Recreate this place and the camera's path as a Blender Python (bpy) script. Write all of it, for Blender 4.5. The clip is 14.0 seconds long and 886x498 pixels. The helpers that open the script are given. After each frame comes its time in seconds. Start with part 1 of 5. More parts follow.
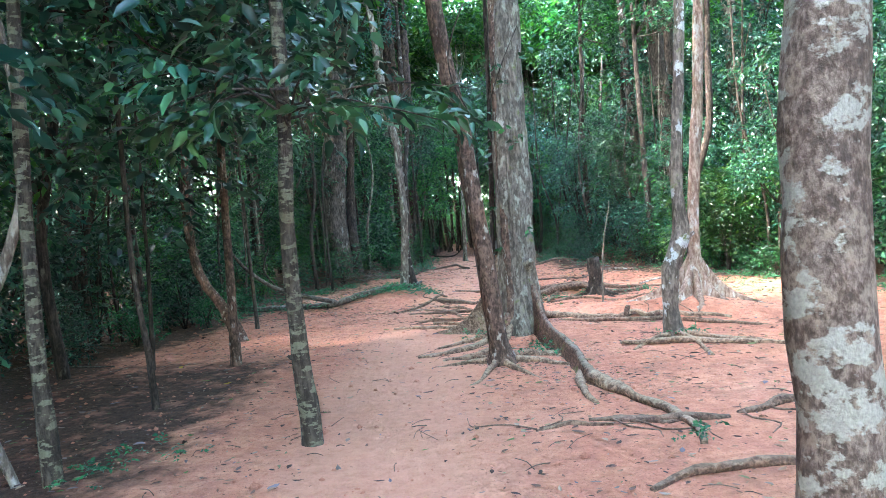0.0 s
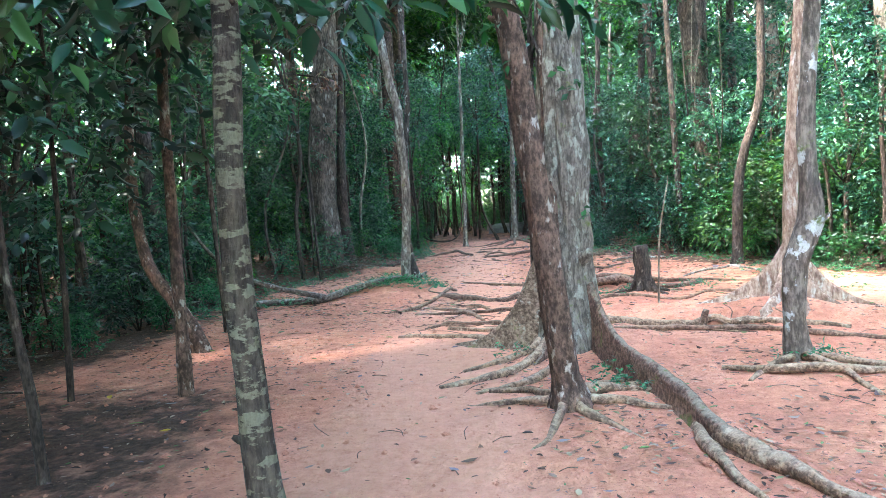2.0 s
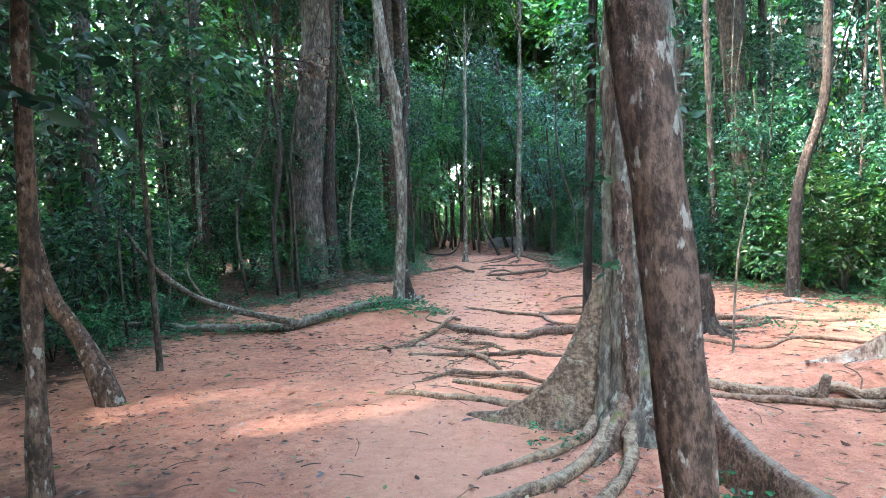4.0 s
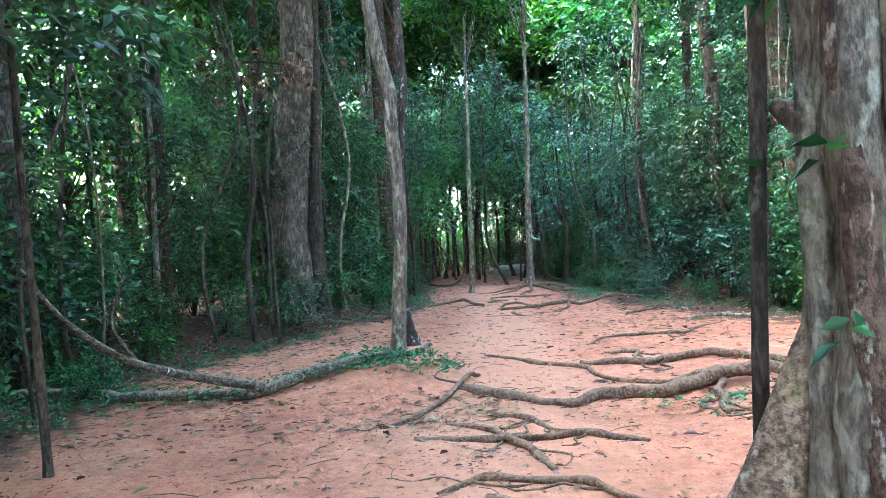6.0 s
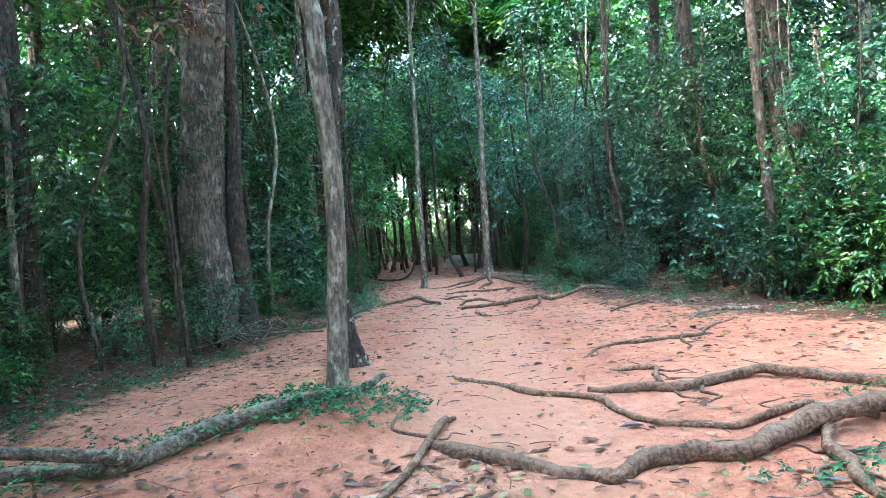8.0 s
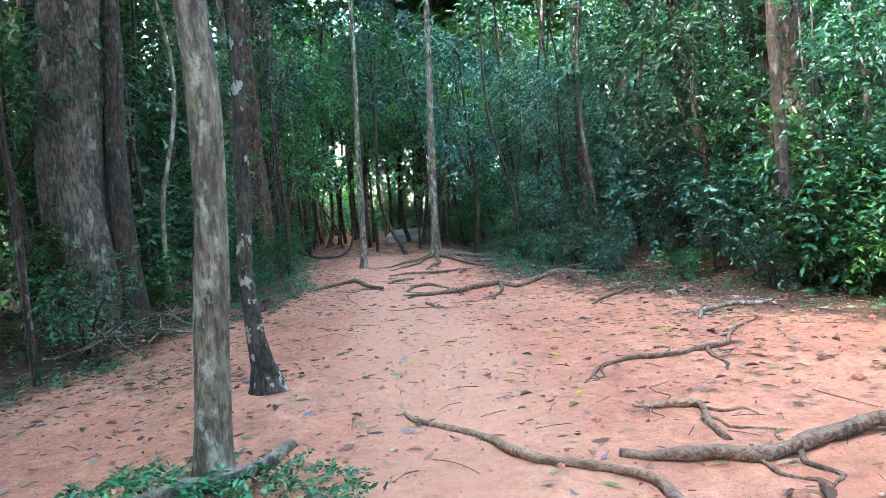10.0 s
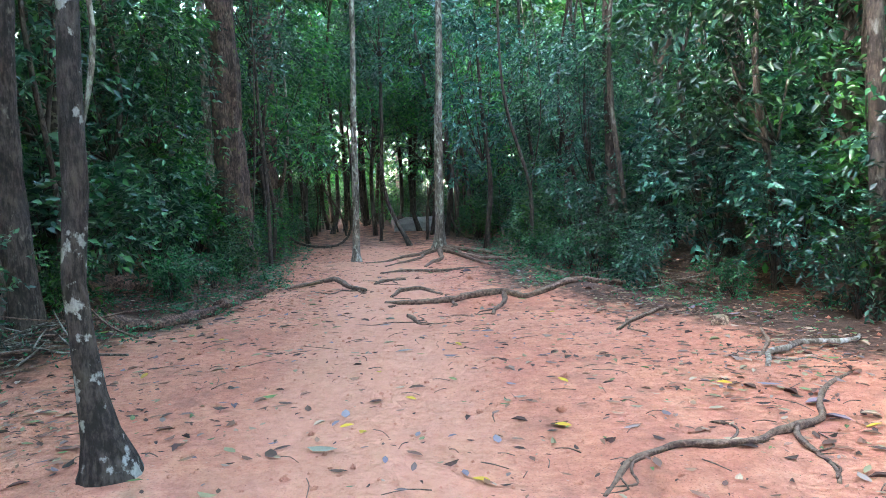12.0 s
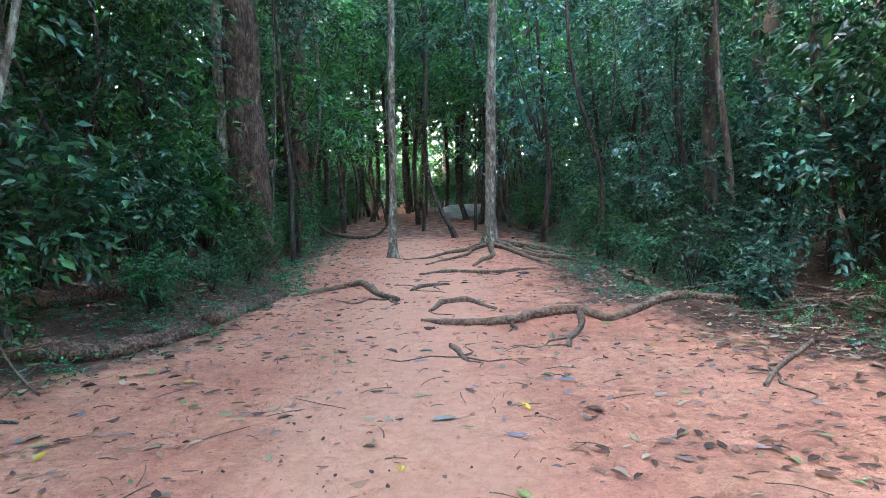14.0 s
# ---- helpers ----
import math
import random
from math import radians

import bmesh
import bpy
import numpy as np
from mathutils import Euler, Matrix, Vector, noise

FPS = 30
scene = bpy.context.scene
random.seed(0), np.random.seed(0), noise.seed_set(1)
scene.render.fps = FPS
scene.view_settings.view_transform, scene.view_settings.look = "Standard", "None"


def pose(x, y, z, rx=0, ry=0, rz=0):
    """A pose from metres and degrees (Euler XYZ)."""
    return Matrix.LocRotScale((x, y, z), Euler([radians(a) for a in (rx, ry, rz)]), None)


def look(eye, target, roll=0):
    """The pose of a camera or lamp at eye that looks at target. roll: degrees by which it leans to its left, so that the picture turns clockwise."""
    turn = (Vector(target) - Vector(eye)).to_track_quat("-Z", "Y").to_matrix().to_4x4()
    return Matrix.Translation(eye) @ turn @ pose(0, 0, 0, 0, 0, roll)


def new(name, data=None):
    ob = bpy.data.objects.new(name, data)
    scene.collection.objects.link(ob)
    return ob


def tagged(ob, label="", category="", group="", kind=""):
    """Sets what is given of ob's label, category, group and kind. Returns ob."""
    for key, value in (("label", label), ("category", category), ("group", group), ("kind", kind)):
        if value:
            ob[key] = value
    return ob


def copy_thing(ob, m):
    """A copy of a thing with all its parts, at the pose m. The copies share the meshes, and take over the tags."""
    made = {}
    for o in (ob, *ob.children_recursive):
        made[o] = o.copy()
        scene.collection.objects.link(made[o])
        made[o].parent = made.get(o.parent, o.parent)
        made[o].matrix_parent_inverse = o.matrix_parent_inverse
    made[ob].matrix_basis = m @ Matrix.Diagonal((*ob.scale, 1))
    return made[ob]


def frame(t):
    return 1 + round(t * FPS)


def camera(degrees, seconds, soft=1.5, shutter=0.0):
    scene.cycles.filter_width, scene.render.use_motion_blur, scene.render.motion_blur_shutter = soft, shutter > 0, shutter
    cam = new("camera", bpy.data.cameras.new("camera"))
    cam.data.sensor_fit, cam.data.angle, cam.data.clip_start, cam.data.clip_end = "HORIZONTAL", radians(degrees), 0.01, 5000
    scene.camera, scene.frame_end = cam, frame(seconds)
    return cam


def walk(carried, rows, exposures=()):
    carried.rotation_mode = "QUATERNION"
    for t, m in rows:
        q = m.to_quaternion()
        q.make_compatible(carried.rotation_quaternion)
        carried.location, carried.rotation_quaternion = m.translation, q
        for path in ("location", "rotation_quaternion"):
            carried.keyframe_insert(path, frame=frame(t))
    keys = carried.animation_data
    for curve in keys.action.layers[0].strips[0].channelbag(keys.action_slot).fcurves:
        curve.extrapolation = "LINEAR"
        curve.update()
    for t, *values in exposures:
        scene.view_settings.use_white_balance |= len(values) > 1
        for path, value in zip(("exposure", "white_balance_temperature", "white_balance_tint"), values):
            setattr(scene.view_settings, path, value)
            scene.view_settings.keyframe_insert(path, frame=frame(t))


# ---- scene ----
cam = camera(65.4, 14.0, soft=0.6)
METRES, EYE, TILT, LEAN, TURN = 16.0, 1.5, 0.0, 0.0, 2.0
ROWS = [
    (0.0, 0.0, 0.0, 0.0, -0.13, -1.74, 4.2),
    (0.5, -0.0028, 0.0341, 0.0002, 0.9, -1.32, 2.65),
    (1.0, -0.0111, 0.0722, 0.0005, 0.85, -1.1, 5.06),
    (1.5, -0.0167, 0.1085, -0.0015, 1.93, -3.22, 3.6),
    (2.0, -0.0219, 0.1452, -0.0014, -1.01, -3.16, 3.89),
    (2.5, -0.0228, 0.178, -0.0026, -1.71, -2.63, 3.5),
    (3.0, -0.0247, 0.2151, -0.002, -3.46, -2.64, 3.55),
    (3.5, -0.0271, 0.249, -0.002, -2.9, -3.65, 4.18),
    (4.0, -0.0272, 0.2869, -0.0019, -1.41, -2.23, 1.88),
    (6.5, -0.0331, 0.467, -0.0032, -2.14, 0.16, 4.19),
    (7.0, -0.0334, 0.5044, -0.0017, -3.85, 0.17, 4.05),
    (7.5, -0.0302, 0.5373, -0.0017, -3.13, 0.41, 2.58),
    (8.0, -0.0324, 0.5742, -0.0018, -6.02, -1.01, 4.96),
    (8.5, -0.0325, 0.6104, -0.0012, -4.33, -0.93, 5.53),
    (9.0, -0.031, 0.6473, -0.0018, -8.2, -2.16, 5.07),
    (11.5, 0.0143, 0.813, 0.001, -11.75, -4.15, 3.92),
    (12.0, 0.0289, 0.8433, -0.0003, -9.04, -4.65, 2.24),
    (12.5, 0.0353, 0.8752, 0.0015, -9.75, -6.54, 2.44),
    (13.0, 0.041, 0.9102, 0.0008, -7.33, -4.47, 0.99),
    (13.5, 0.0452, 0.9465, -0.0006, -4.7, -5.76, 0.38),
    (14.0, 0.0451, 0.986, -0.001, -5.17, -5.69, 1.76),
]
walk(cam, [(t, pose(0, 0, EYE, TILT, LEAN, TURN) @ pose(METRES * x, METRES * y, METRES * z, 90 + pitch, roll, yaw)) for t, x, y, z, yaw, pitch, roll in ROWS],
     [(0.0, 5.82, 6850, 7), (2.0, 5.97, 6850, 7), (4.0, 5.9, 6850, 6), (7.0, 6.07, 6850, 5), (9.2, 6.07, 6850, 5), (11.5, 5.97, 6900, 8), (14.0, 5.98, 6900, 9)])

# ---- light ----
SUN_ELEV, SUN_AZ = 52.0, 255.0          # azimuth clockwise from +y
world = bpy.data.worlds.new("sky")
scene.world = world
world.use_nodes = True
wn = world.node_tree.nodes
sky = wn.new("ShaderNodeTexSky")
sky.sky_type, sky.sun_disc = "NISHITA", False
sky.sun_elevation, sky.sun_rotation = radians(SUN_ELEV), radians(SUN_AZ)
sky.dust_density, sky.air_density = 1.0, 1.0
wn["Background"].inputs["Strength"].default_value = 0.15
world.node_tree.links.new(sky.outputs[0], wn["Background"].inputs["Color"])
sun = new("sun", bpy.data.lights.new("sun", "SUN"))
sun.data.energy, sun.data.angle, sun.data.color = 0.52, radians(3), (1.0, 0.97, 0.93)
sun.matrix_world = look((0, 0, 0), (-math.sin(radians(SUN_AZ)) * math.cos(radians(SUN_ELEV)), -math.cos(radians(SUN_AZ)) * math.cos(radians(SUN_ELEV)), -math.sin(radians(SUN_ELEV))))


# ---- materials ----
def nodes_of(name):
    m = bpy.data.materials.new(name)
    m.use_nodes = True
    nt = m.node_tree
    return m, nt, nt.nodes["Principled BSDF"]


def noise_tex(nt, scale, detail=4.0, rough=0.6, coord="Object", stretch=None):
    tc = nt.nodes.new("ShaderNodeTexCoord")
    n = nt.nodes.new("ShaderNodeTexNoise")
    n.inputs["Scale"].default_value, n.inputs["Detail"].default_value, n.inputs["Roughness"].default_value = scale, detail, rough
    src = tc.outputs[coord]
    if stretch:
        mp = nt.nodes.new("ShaderNodeMapping")
        mp.inputs["Scale"].default_value = stretch
        nt.links.new(src, mp.inputs["Vector"])
        src = mp.outputs[0]
    nt.links.new(src, n.inputs["Vector"])
    return n.outputs["Fac"]


def ramp(nt, fac, stops):
    r = nt.nodes.new("ShaderNodeValToRGB")
    e = r.color_ramp.elements
    while len(e) < len(stops):
        e.new(0.5)
    for el, (p, c) in zip(e, stops):
        el.position, el.color = p, (*c, 1)
    nt.links.new(fac, r.inputs["Fac"])
    return r.outputs["Color"]


def mixc(nt, fac, a, b, mode="MIX"):
    m = nt.nodes.new("ShaderNodeMix")
    m.data_type, m.blend_type = "RGBA", mode
    for sock, v in ((m.inputs["Factor"], fac), (m.inputs["A"], a), (m.inputs["B"], b)):
        if isinstance(v, (int, float)):
            sock.default_value = v
        elif isinstance(v, tuple):
            sock.default_value = (*v, 1)
        else:
            nt.links.new(v, sock)
    return m.outputs["Result"]


def bump(nt, bsdf, height, strength, dist):
    b = nt.nodes.new("ShaderNodeBump")
    b.inputs["Strength"].default_value, b.inputs["Distance"].default_value = strength, dist
    nt.links.new(height, b.inputs["Height"])
    nt.links.new(b.outputs[0], bsdf.inputs["Normal"])


def math_n(nt, op, a, b):
    m = nt.nodes.new("ShaderNodeMath")
    m.operation = op
    for sock, v in zip(m.inputs, (a, b)):
        if isinstance(v, (int, float)):
            sock.default_value = v
        else:
            nt.links.new(v, sock)
    return m.outputs[0]


def bark(name, dark, mid, pale, patch_scale, cover, moss=0.0, stretch=(1, 1, 0.45), rough=0.85, top=0.0, grain=0.22, soft=0.1):
    patch_scale *= 2.2
    m, nt, p = nodes_of(name)
    fine = noise_tex(nt, 38, 5, 0.7, stretch=(1, 1, max(0.35, grain)))
    crack = noise_tex(nt, 30, 4, 0.65, stretch=(1, 1, grain))
    cloud = noise_tex(nt, 5, 5, 0.65)
    base = ramp(nt, math_n(nt, "ADD", math_n(nt, "MULTIPLY", fine, 0.35), math_n(nt, "ADD", math_n(nt, "MULTIPLY", crack, 0.35), math_n(nt, "MULTIPLY", cloud, 0.3))), [(0.40, tuple(c * 0.6 for c in dark)), (0.47, dark), (0.56, mid), (0.66, tuple(c * 1.25 for c in mid))])
    blot = noise_tex(nt, patch_scale, 5, 0.62, stretch=stretch)
    mask = ramp(nt, blot, [(cover - soft * 0.3, (0, 0, 0)), (cover + soft * 0.7, (1, 1, 1))])
    speck = noise_tex(nt, 60, 3, 0.6)
    palev = ramp(nt, speck, [(0.3, tuple(c * 0.7 for c in pale)), (0.65, pale)])
    col = mixc(nt, mask, base, palev)
    if top:      # lichen and dust settle on upward faces
        geo = nt.nodes.new("ShaderNodeNewGeometry")
        sep = nt.nodes.new("ShaderNodeSeparateXYZ")
        nt.links.new(geo.outputs["Normal"], sep.inputs[0])
        up = math_n(nt, "ADD", sep.outputs["Z"], math_n(nt, "MULTIPLY", math_n(nt, "SUBTRACT", blot, 0.5), 2.4))
        col = mixc(nt, math_n(nt, "MULTIPLY", ramp(nt, up, [(0.55, (0, 0, 0)), (0.95, (1, 1, 1))]), top), col, palev)
    if moss:
        mm = ramp(nt, noise_tex(nt, 5, 6, 0.7), [(0.62 - moss, (0, 0, 0)), (0.72 - moss, (1, 1, 1))])
        col = mixc(nt, mm, col, (0.10, 0.12, 0.03))
    nt.links.new(col, p.inputs["Base Color"])
    p.inputs["Roughness"].default_value = rough
    p.inputs["Specular IOR Level"].default_value = 0.25
    bump(nt, p, math_n(nt, "ADD", math_n(nt, "MULTIPLY", fine, 0.6), math_n(nt, "ADD", math_n(nt, "MULTIPLY", crack, 0.8), math_n(nt, "MULTIPLY", blot, 0.5))), 1.0, 0.03)
    return m


BARK_MOTTLED = bark("bark_mottled", (0.032, 0.024, 0.018), (0.08, 0.062, 0.046), (0.165, 0.155, 0.105), 4.5, 0.53, stretch=(1, 1, 2.2), soft=0.035)
BARK_BROWN = bark("bark_brown", (0.058, 0.034, 0.024), (0.165, 0.098, 0.07), (0.36, 0.31, 0.26), 7.0, 0.60, grain=0.5, soft=0.06)
BARK_GREY = bark("bark_grey", (0.085, 0.068, 0.053), (0.20, 0.165, 0.13), (0.34, 0.325, 0.26), 6, 0.56, moss=0.03)
BARK_PALE = bark("bark_pale", (0.13, 0.10, 0.08), (0.28, 0.235, 0.19), (0.44, 0.42, 0.38), 4.0, 0.55)
BARK_BLOTCHED = bark("bark_blotched", (0.085, 0.064, 0.05), (0.21, 0.165, 0.13), (0.46, 0.45, 0.42), 3.0, 0.585, moss=0.03, stretch=(1, 1, 0.8), soft=0.04)
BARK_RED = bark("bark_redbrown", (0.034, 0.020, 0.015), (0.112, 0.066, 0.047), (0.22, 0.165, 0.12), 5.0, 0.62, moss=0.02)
BARK_FOOT = bark("buttress_foot", (0.12, 0.075, 0.05), (0.29, 0.195, 0.135), (0.40, 0.34, 0.26), 5.0, 0.6, moss=0.015, grain=1.0, stretch=(1, 1, 1))
BARK_TAN = bark("bark_tan", (0.20, 0.12, 0.085), (0.37, 0.26, 0.195), (0.48, 0.42, 0.35), 5.0, 0.58)
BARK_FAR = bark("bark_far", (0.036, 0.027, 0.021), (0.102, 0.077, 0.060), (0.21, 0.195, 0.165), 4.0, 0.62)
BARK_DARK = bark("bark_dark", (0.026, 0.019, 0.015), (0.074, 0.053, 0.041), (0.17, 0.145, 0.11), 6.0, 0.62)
ROOT = bark("root_bark", (0.12, 0.072, 0.048), (0.34, 0.21, 0.135), (0.43, 0.325, 0.225), 6.0, 0.60, grain=1.0, stretch=(1, 1, 1), top=0.5)
ROOT_CLAY = bark("root_bark_clay", (0.11, 0.06, 0.04), (0.27, 0.155, 0.10), (0.36, 0.265, 0.185), 7.0, 0.64, grain=1.0, stretch=(1, 1, 1), top=0.35)
ROOT_DARK = bark("root_bark_dark", (0.07, 0.04, 0.028), (0.20, 0.118, 0.08), (0.28, 0.20, 0.145), 6.0, 0.64, grain=1.0, stretch=(1, 1, 1), top=0.5)
LOG = bark("rotten_log", (0.05, 0.027, 0.019), (0.20, 0.105, 0.072), (0.24, 0.16, 0.115), 5.0, 0.62, moss=0.03, grain=1.0, stretch=(1, 1, 1))
BARK_FIN = bark("buttress_bark", (0.085, 0.046, 0.032), (0.225, 0.128, 0.088), (0.31, 0.265, 0.195), 6.0, 0.66, moss=0.04, grain=1.0, stretch=(1, 1, 1), top=0.6)
WOOD_DEAD = bark("dead_wood", (0.05, 0.04, 0.032), (0.14, 0.11, 0.085), (0.27, 0.27, 0.22), 8.0, 0.58, grain=1.0, stretch=(1, 1, 1), top=0.6)


def leaf_mat(name, a, b, c, gloss=0.33, trans=0.26):
    m, nt, p = nodes_of(name)
    geo = nt.nodes.new("ShaderNodeNewGeometry")
    info = nt.nodes.new("ShaderNodeObjectInfo")
    col = ramp(nt, geo.outputs["Random Per Island"], [(0.0, a), (0.5, b), (0.85, c), (1.0, tuple(q * 1.5 for q in c))])
    big = noise_tex(nt, 1.3, 2, 0.5)
    k = math_n(nt, "ADD", math_n(nt, "MULTIPLY", info.outputs["Random"], 0.5), math_n(nt, "MULTIPLY", big, 0.9))
    hs = nt.nodes.new("ShaderNodeHueSaturation")
    nt.links.new(col, hs.inputs["Color"])
    nt.links.new(math_n(nt, "ADD", math_n(nt, "MULTIPLY", k, 1.1), -0.16), hs.inputs["Value"])
    nt.links.new(math_n(nt, "ADD", math_n(nt, "MULTIPLY", info.outputs["Random"], 0.05), 0.475), hs.inputs["Hue"])
    hs.inputs["Saturation"].default_value = 1.3
    nt.links.new(hs.outputs[0], p.inputs["Base Color"])
    p.inputs["Roughness"].default_value = gloss
    p.inputs["Specular IOR Level"].default_value = 0.48
    tl = nt.nodes.new("ShaderNodeBsdfTranslucent")
    nt.links.new(mixc(nt, 1.0, hs.outputs[0], (0.92, 1.08, 0.58), "MULTIPLY"), tl.inputs["Color"])
    mx = nt.nodes.new("ShaderNodeMixShader")
    mx.inputs[0].default_value = trans
    nt.links.new(p.outputs[0], mx.inputs[1])
    nt.links.new(tl.outputs[0], mx.inputs[2])
    nt.links.new(mx.outputs[0], nt.nodes["Material Output"].inputs["Surface"])
    return m


# deep to bright greens, also picked by place to stand in for light
LEAF_DEEP = leaf_mat("leaf_deep", (0.013, 0.042, 0.036), (0.042, 0.112, 0.088), (0.105, 0.215, 0.150))
LEAF_MID = leaf_mat("leaf_mid", (0.017, 0.055, 0.042), (0.054, 0.142, 0.092), (0.122, 0.248, 0.132))
LEAF_BRIGHT = leaf_mat("leaf_bright", (0.026, 0.080, 0.046), (0.064, 0.165, 0.080), (0.140, 0.265, 0.105), trans=0.38)
LEAF_CANOPY = leaf_mat("leaf_canopy", (0.025, 0.078, 0.042), (0.062, 0.155, 0.066), (0.125, 0.248, 0.080), trans=0.48)
LEAF_LOW = leaf_mat("leaf_low", (0.028, 0.100, 0.058), (0.052, 0.165, 0.085), (0.095, 0.240, 0.120), trans=0.3)


def dry_leaf_mat(name, stops):
    m, nt, p = nodes_of(name)
    geo = nt.nodes.new("ShaderNodeNewGeometry")
    nt.links.new(ramp(nt, geo.outputs["Random Per Island"], stops), p.inputs["Base Color"])
    p.inputs["Roughness"].default_value = 0.75
    p.inputs["Specular IOR Level"].default_value = 0.2
    return m


DRY = dry_leaf_mat("dry_leaf", [(0.0, (0.03, 0.018, 0.015)), (0.3, (0.09, 0.044, 0.032)), (0.5, (0.20, 0.095, 0.06)), (0.68, (0.31, 0.165, 0.105)), (0.76, (0.13, 0.10, 0.115)), (0.84, (0.42, 0.29, 0.20)), (0.975, (0.10, 0.15, 0.05))])
YELLOW = dry_leaf_mat("yellow_leaf", [(0.0, (0.58, 0.36, 0.03)), (1.0, (0.42, 0.27, 0.04))])

# clay ground, with humus where the litter lies and where shade is painted
CLAY, nt, p = nodes_of("red_clay")
att = nt.nodes.new("ShaderNodeAttribute")
att.attribute_name = "litter"
trod = nt.nodes.new("ShaderNodeAttribute")
trod.attribute_name = "trodden"
big = noise_tex(nt, 0.55, 5, 0.6)
midn = noise_tex(nt, 3.2, 6, 0.65)
fine = noise_tex(nt, 45, 4, 0.7)
clay = ramp(nt, big, [(0.3, (0.506, 0.184, 0.117)), (0.52, (0.655, 0.282, 0.176)), (0.72, (0.713, 0.345, 0.233))])
clay = mixc(nt, ramp(nt, midn, [(0.35, (0, 0, 0)), (0.75, (1, 1, 1))]), clay, (0.483, 0.178, 0.117))
clay = mixc(nt, 0.4, clay, ramp(nt, fine, [(0.3, (0.35, 0.35, 0.35)), (0.7, (0.65, 0.65, 0.65))]), "OVERLAY")
specks = ramp(nt, noise_tex(nt, 70, 3, 0.75), [(0.59, (0, 0, 0)), (0.66, (0.7, 0.7, 0.7))])
clay = mixc(nt, specks, clay, (0.12, 0.055, 0.04))
grit = ramp(nt, noise_tex(nt, 26, 3, 0.8), [(0.66, (0, 0, 0)), (0.72, (0.7, 0.7, 0.7))])
clay = mixc(nt, grit, clay, (0.60, 0.40, 0.32))
damp = ramp(nt, noise_tex(nt, 1.9, 7, 0.72), [(0.50, (0, 0, 0)), (0.68, (0.6, 0.6, 0.6))])
clay = mixc(nt, damp, clay, (0.26, 0.11, 0.075))
lump = noise_tex(nt, 11, 7, 0.7)
clay = mixc(nt, 0.55, clay, ramp(nt, lump, [(0.32, (0.3, 0.28, 0.27)), (0.5, (0.5, 0.5, 0.5)), (0.68, (0.68, 0.69, 0.7))]), "OVERLAY")
moss = ramp(nt, noise_tex(nt, 1.1, 6, 0.65), [(0.62, (0, 0, 0)), (0.74, (0.6, 0.6, 0.6))])
clay = mixc(nt, moss, clay, (0.20, 0.17, 0.09))
smooth_path = ramp(nt, math_n(nt, "ADD", trod.outputs["Fac"], math_n(nt, "MULTIPLY", math_n(nt, "SUBTRACT", midn, 0.5), 1.6)), [(0.2, (0, 0, 0)), (1.15, (0.75, 0.75, 0.75))])
clay = mixc(nt, smooth_path, clay, ramp(nt, lump, [(0.3, (0.60, 0.26, 0.165)), (0.7, (0.71, 0.35, 0.235))]))
# humus brown, which also paints the shade of left foreground and far path
humus_shade = ramp(nt, noise_tex(nt, 14, 6, 0.75), [(0.3, (0.035, 0.022, 0.016)), (0.55, (0.10, 0.055, 0.038)), (0.75, (0.22, 0.11, 0.075))])
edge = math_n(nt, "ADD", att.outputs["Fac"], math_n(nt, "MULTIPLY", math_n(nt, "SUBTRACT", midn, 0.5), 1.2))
nt.links.new(mixc(nt, ramp(nt, edge, [(0.35, (0, 0, 0)), (0.7, (1, 1, 1))]), clay, humus_shade), p.inputs["Base Color"])
p.inputs["Roughness"].default_value = 0.9
p.inputs["Specular IOR Level"].default_value = 0.2
bump(nt, p, math_n(nt, "ADD", math_n(nt, "MULTIPLY", midn, 1.6), math_n(nt, "ADD", math_n(nt, "MULTIPLY", lump, 1.0), math_n(nt, "MULTIPLY", fine, 0.35))), 1.0, 0.075)

STONE, nt, p = nodes_of("grey_stone")
nt.links.new(ramp(nt, noise_tex(nt, 4, 6, 0.7), [(0.3, (0.13, 0.13, 0.125)), (0.7, (0.32, 0.32, 0.31))]), p.inputs["Base Color"])
p.inputs["Roughness"].default_value = 0.9
WHITE_TAPE, nt, p = nodes_of("white_paint")
nt.links.new(ramp(nt, noise_tex(nt, 30, 4, 0.7), [(0.3, (0.35, 0.34, 0.31)), (0.6, (0.62, 0.62, 0.58))]), p.inputs["Base Color"])


# ---- shape helpers ----
def mesh_of(name, verts, faces, mat, smooth=True):
    me = bpy.data.meshes.new(name)
    v = np.asarray(verts, dtype=np.float32).reshape(-1, 3)
    me.vertices.add(len(v))
    me.vertices.foreach_set("co", v.ravel())
    sizes = np.array([len(f) for f in faces], dtype=np.int32) if not isinstance(faces, np.ndarray) else np.full(len(faces), faces.shape[1], dtype=np.int32)
    flat = np.concatenate([np.asarray(f, dtype=np.int32) for f in faces]) if not isinstance(faces, np.ndarray) else faces.astype(np.int32).ravel()
    me.loops.add(len(flat))
    me.loops.foreach_set("vertex_index", flat)
    me.polygons.add(len(sizes))
    me.polygons.foreach_set("loop_start", np.concatenate(([0], np.cumsum(sizes)[:-1])).astype(np.int32))
    me.polygons.foreach_set("use_smooth", np.full(len(sizes), smooth, dtype=bool))
    me.update(calc_edges=True)
    me.materials.append(mat)
    return me


def part(name, me, parent, label=""):
    ob = new(name, me)
    ob.parent = parent
    if label:
        tagged(ob, label)
    return ob


def thing(name, at, label, category, group="", kind=""):
    e = new(name)
    e.empty_display_size = 0.1
    e.location = at
    return tagged(e, label, category, group, kind)


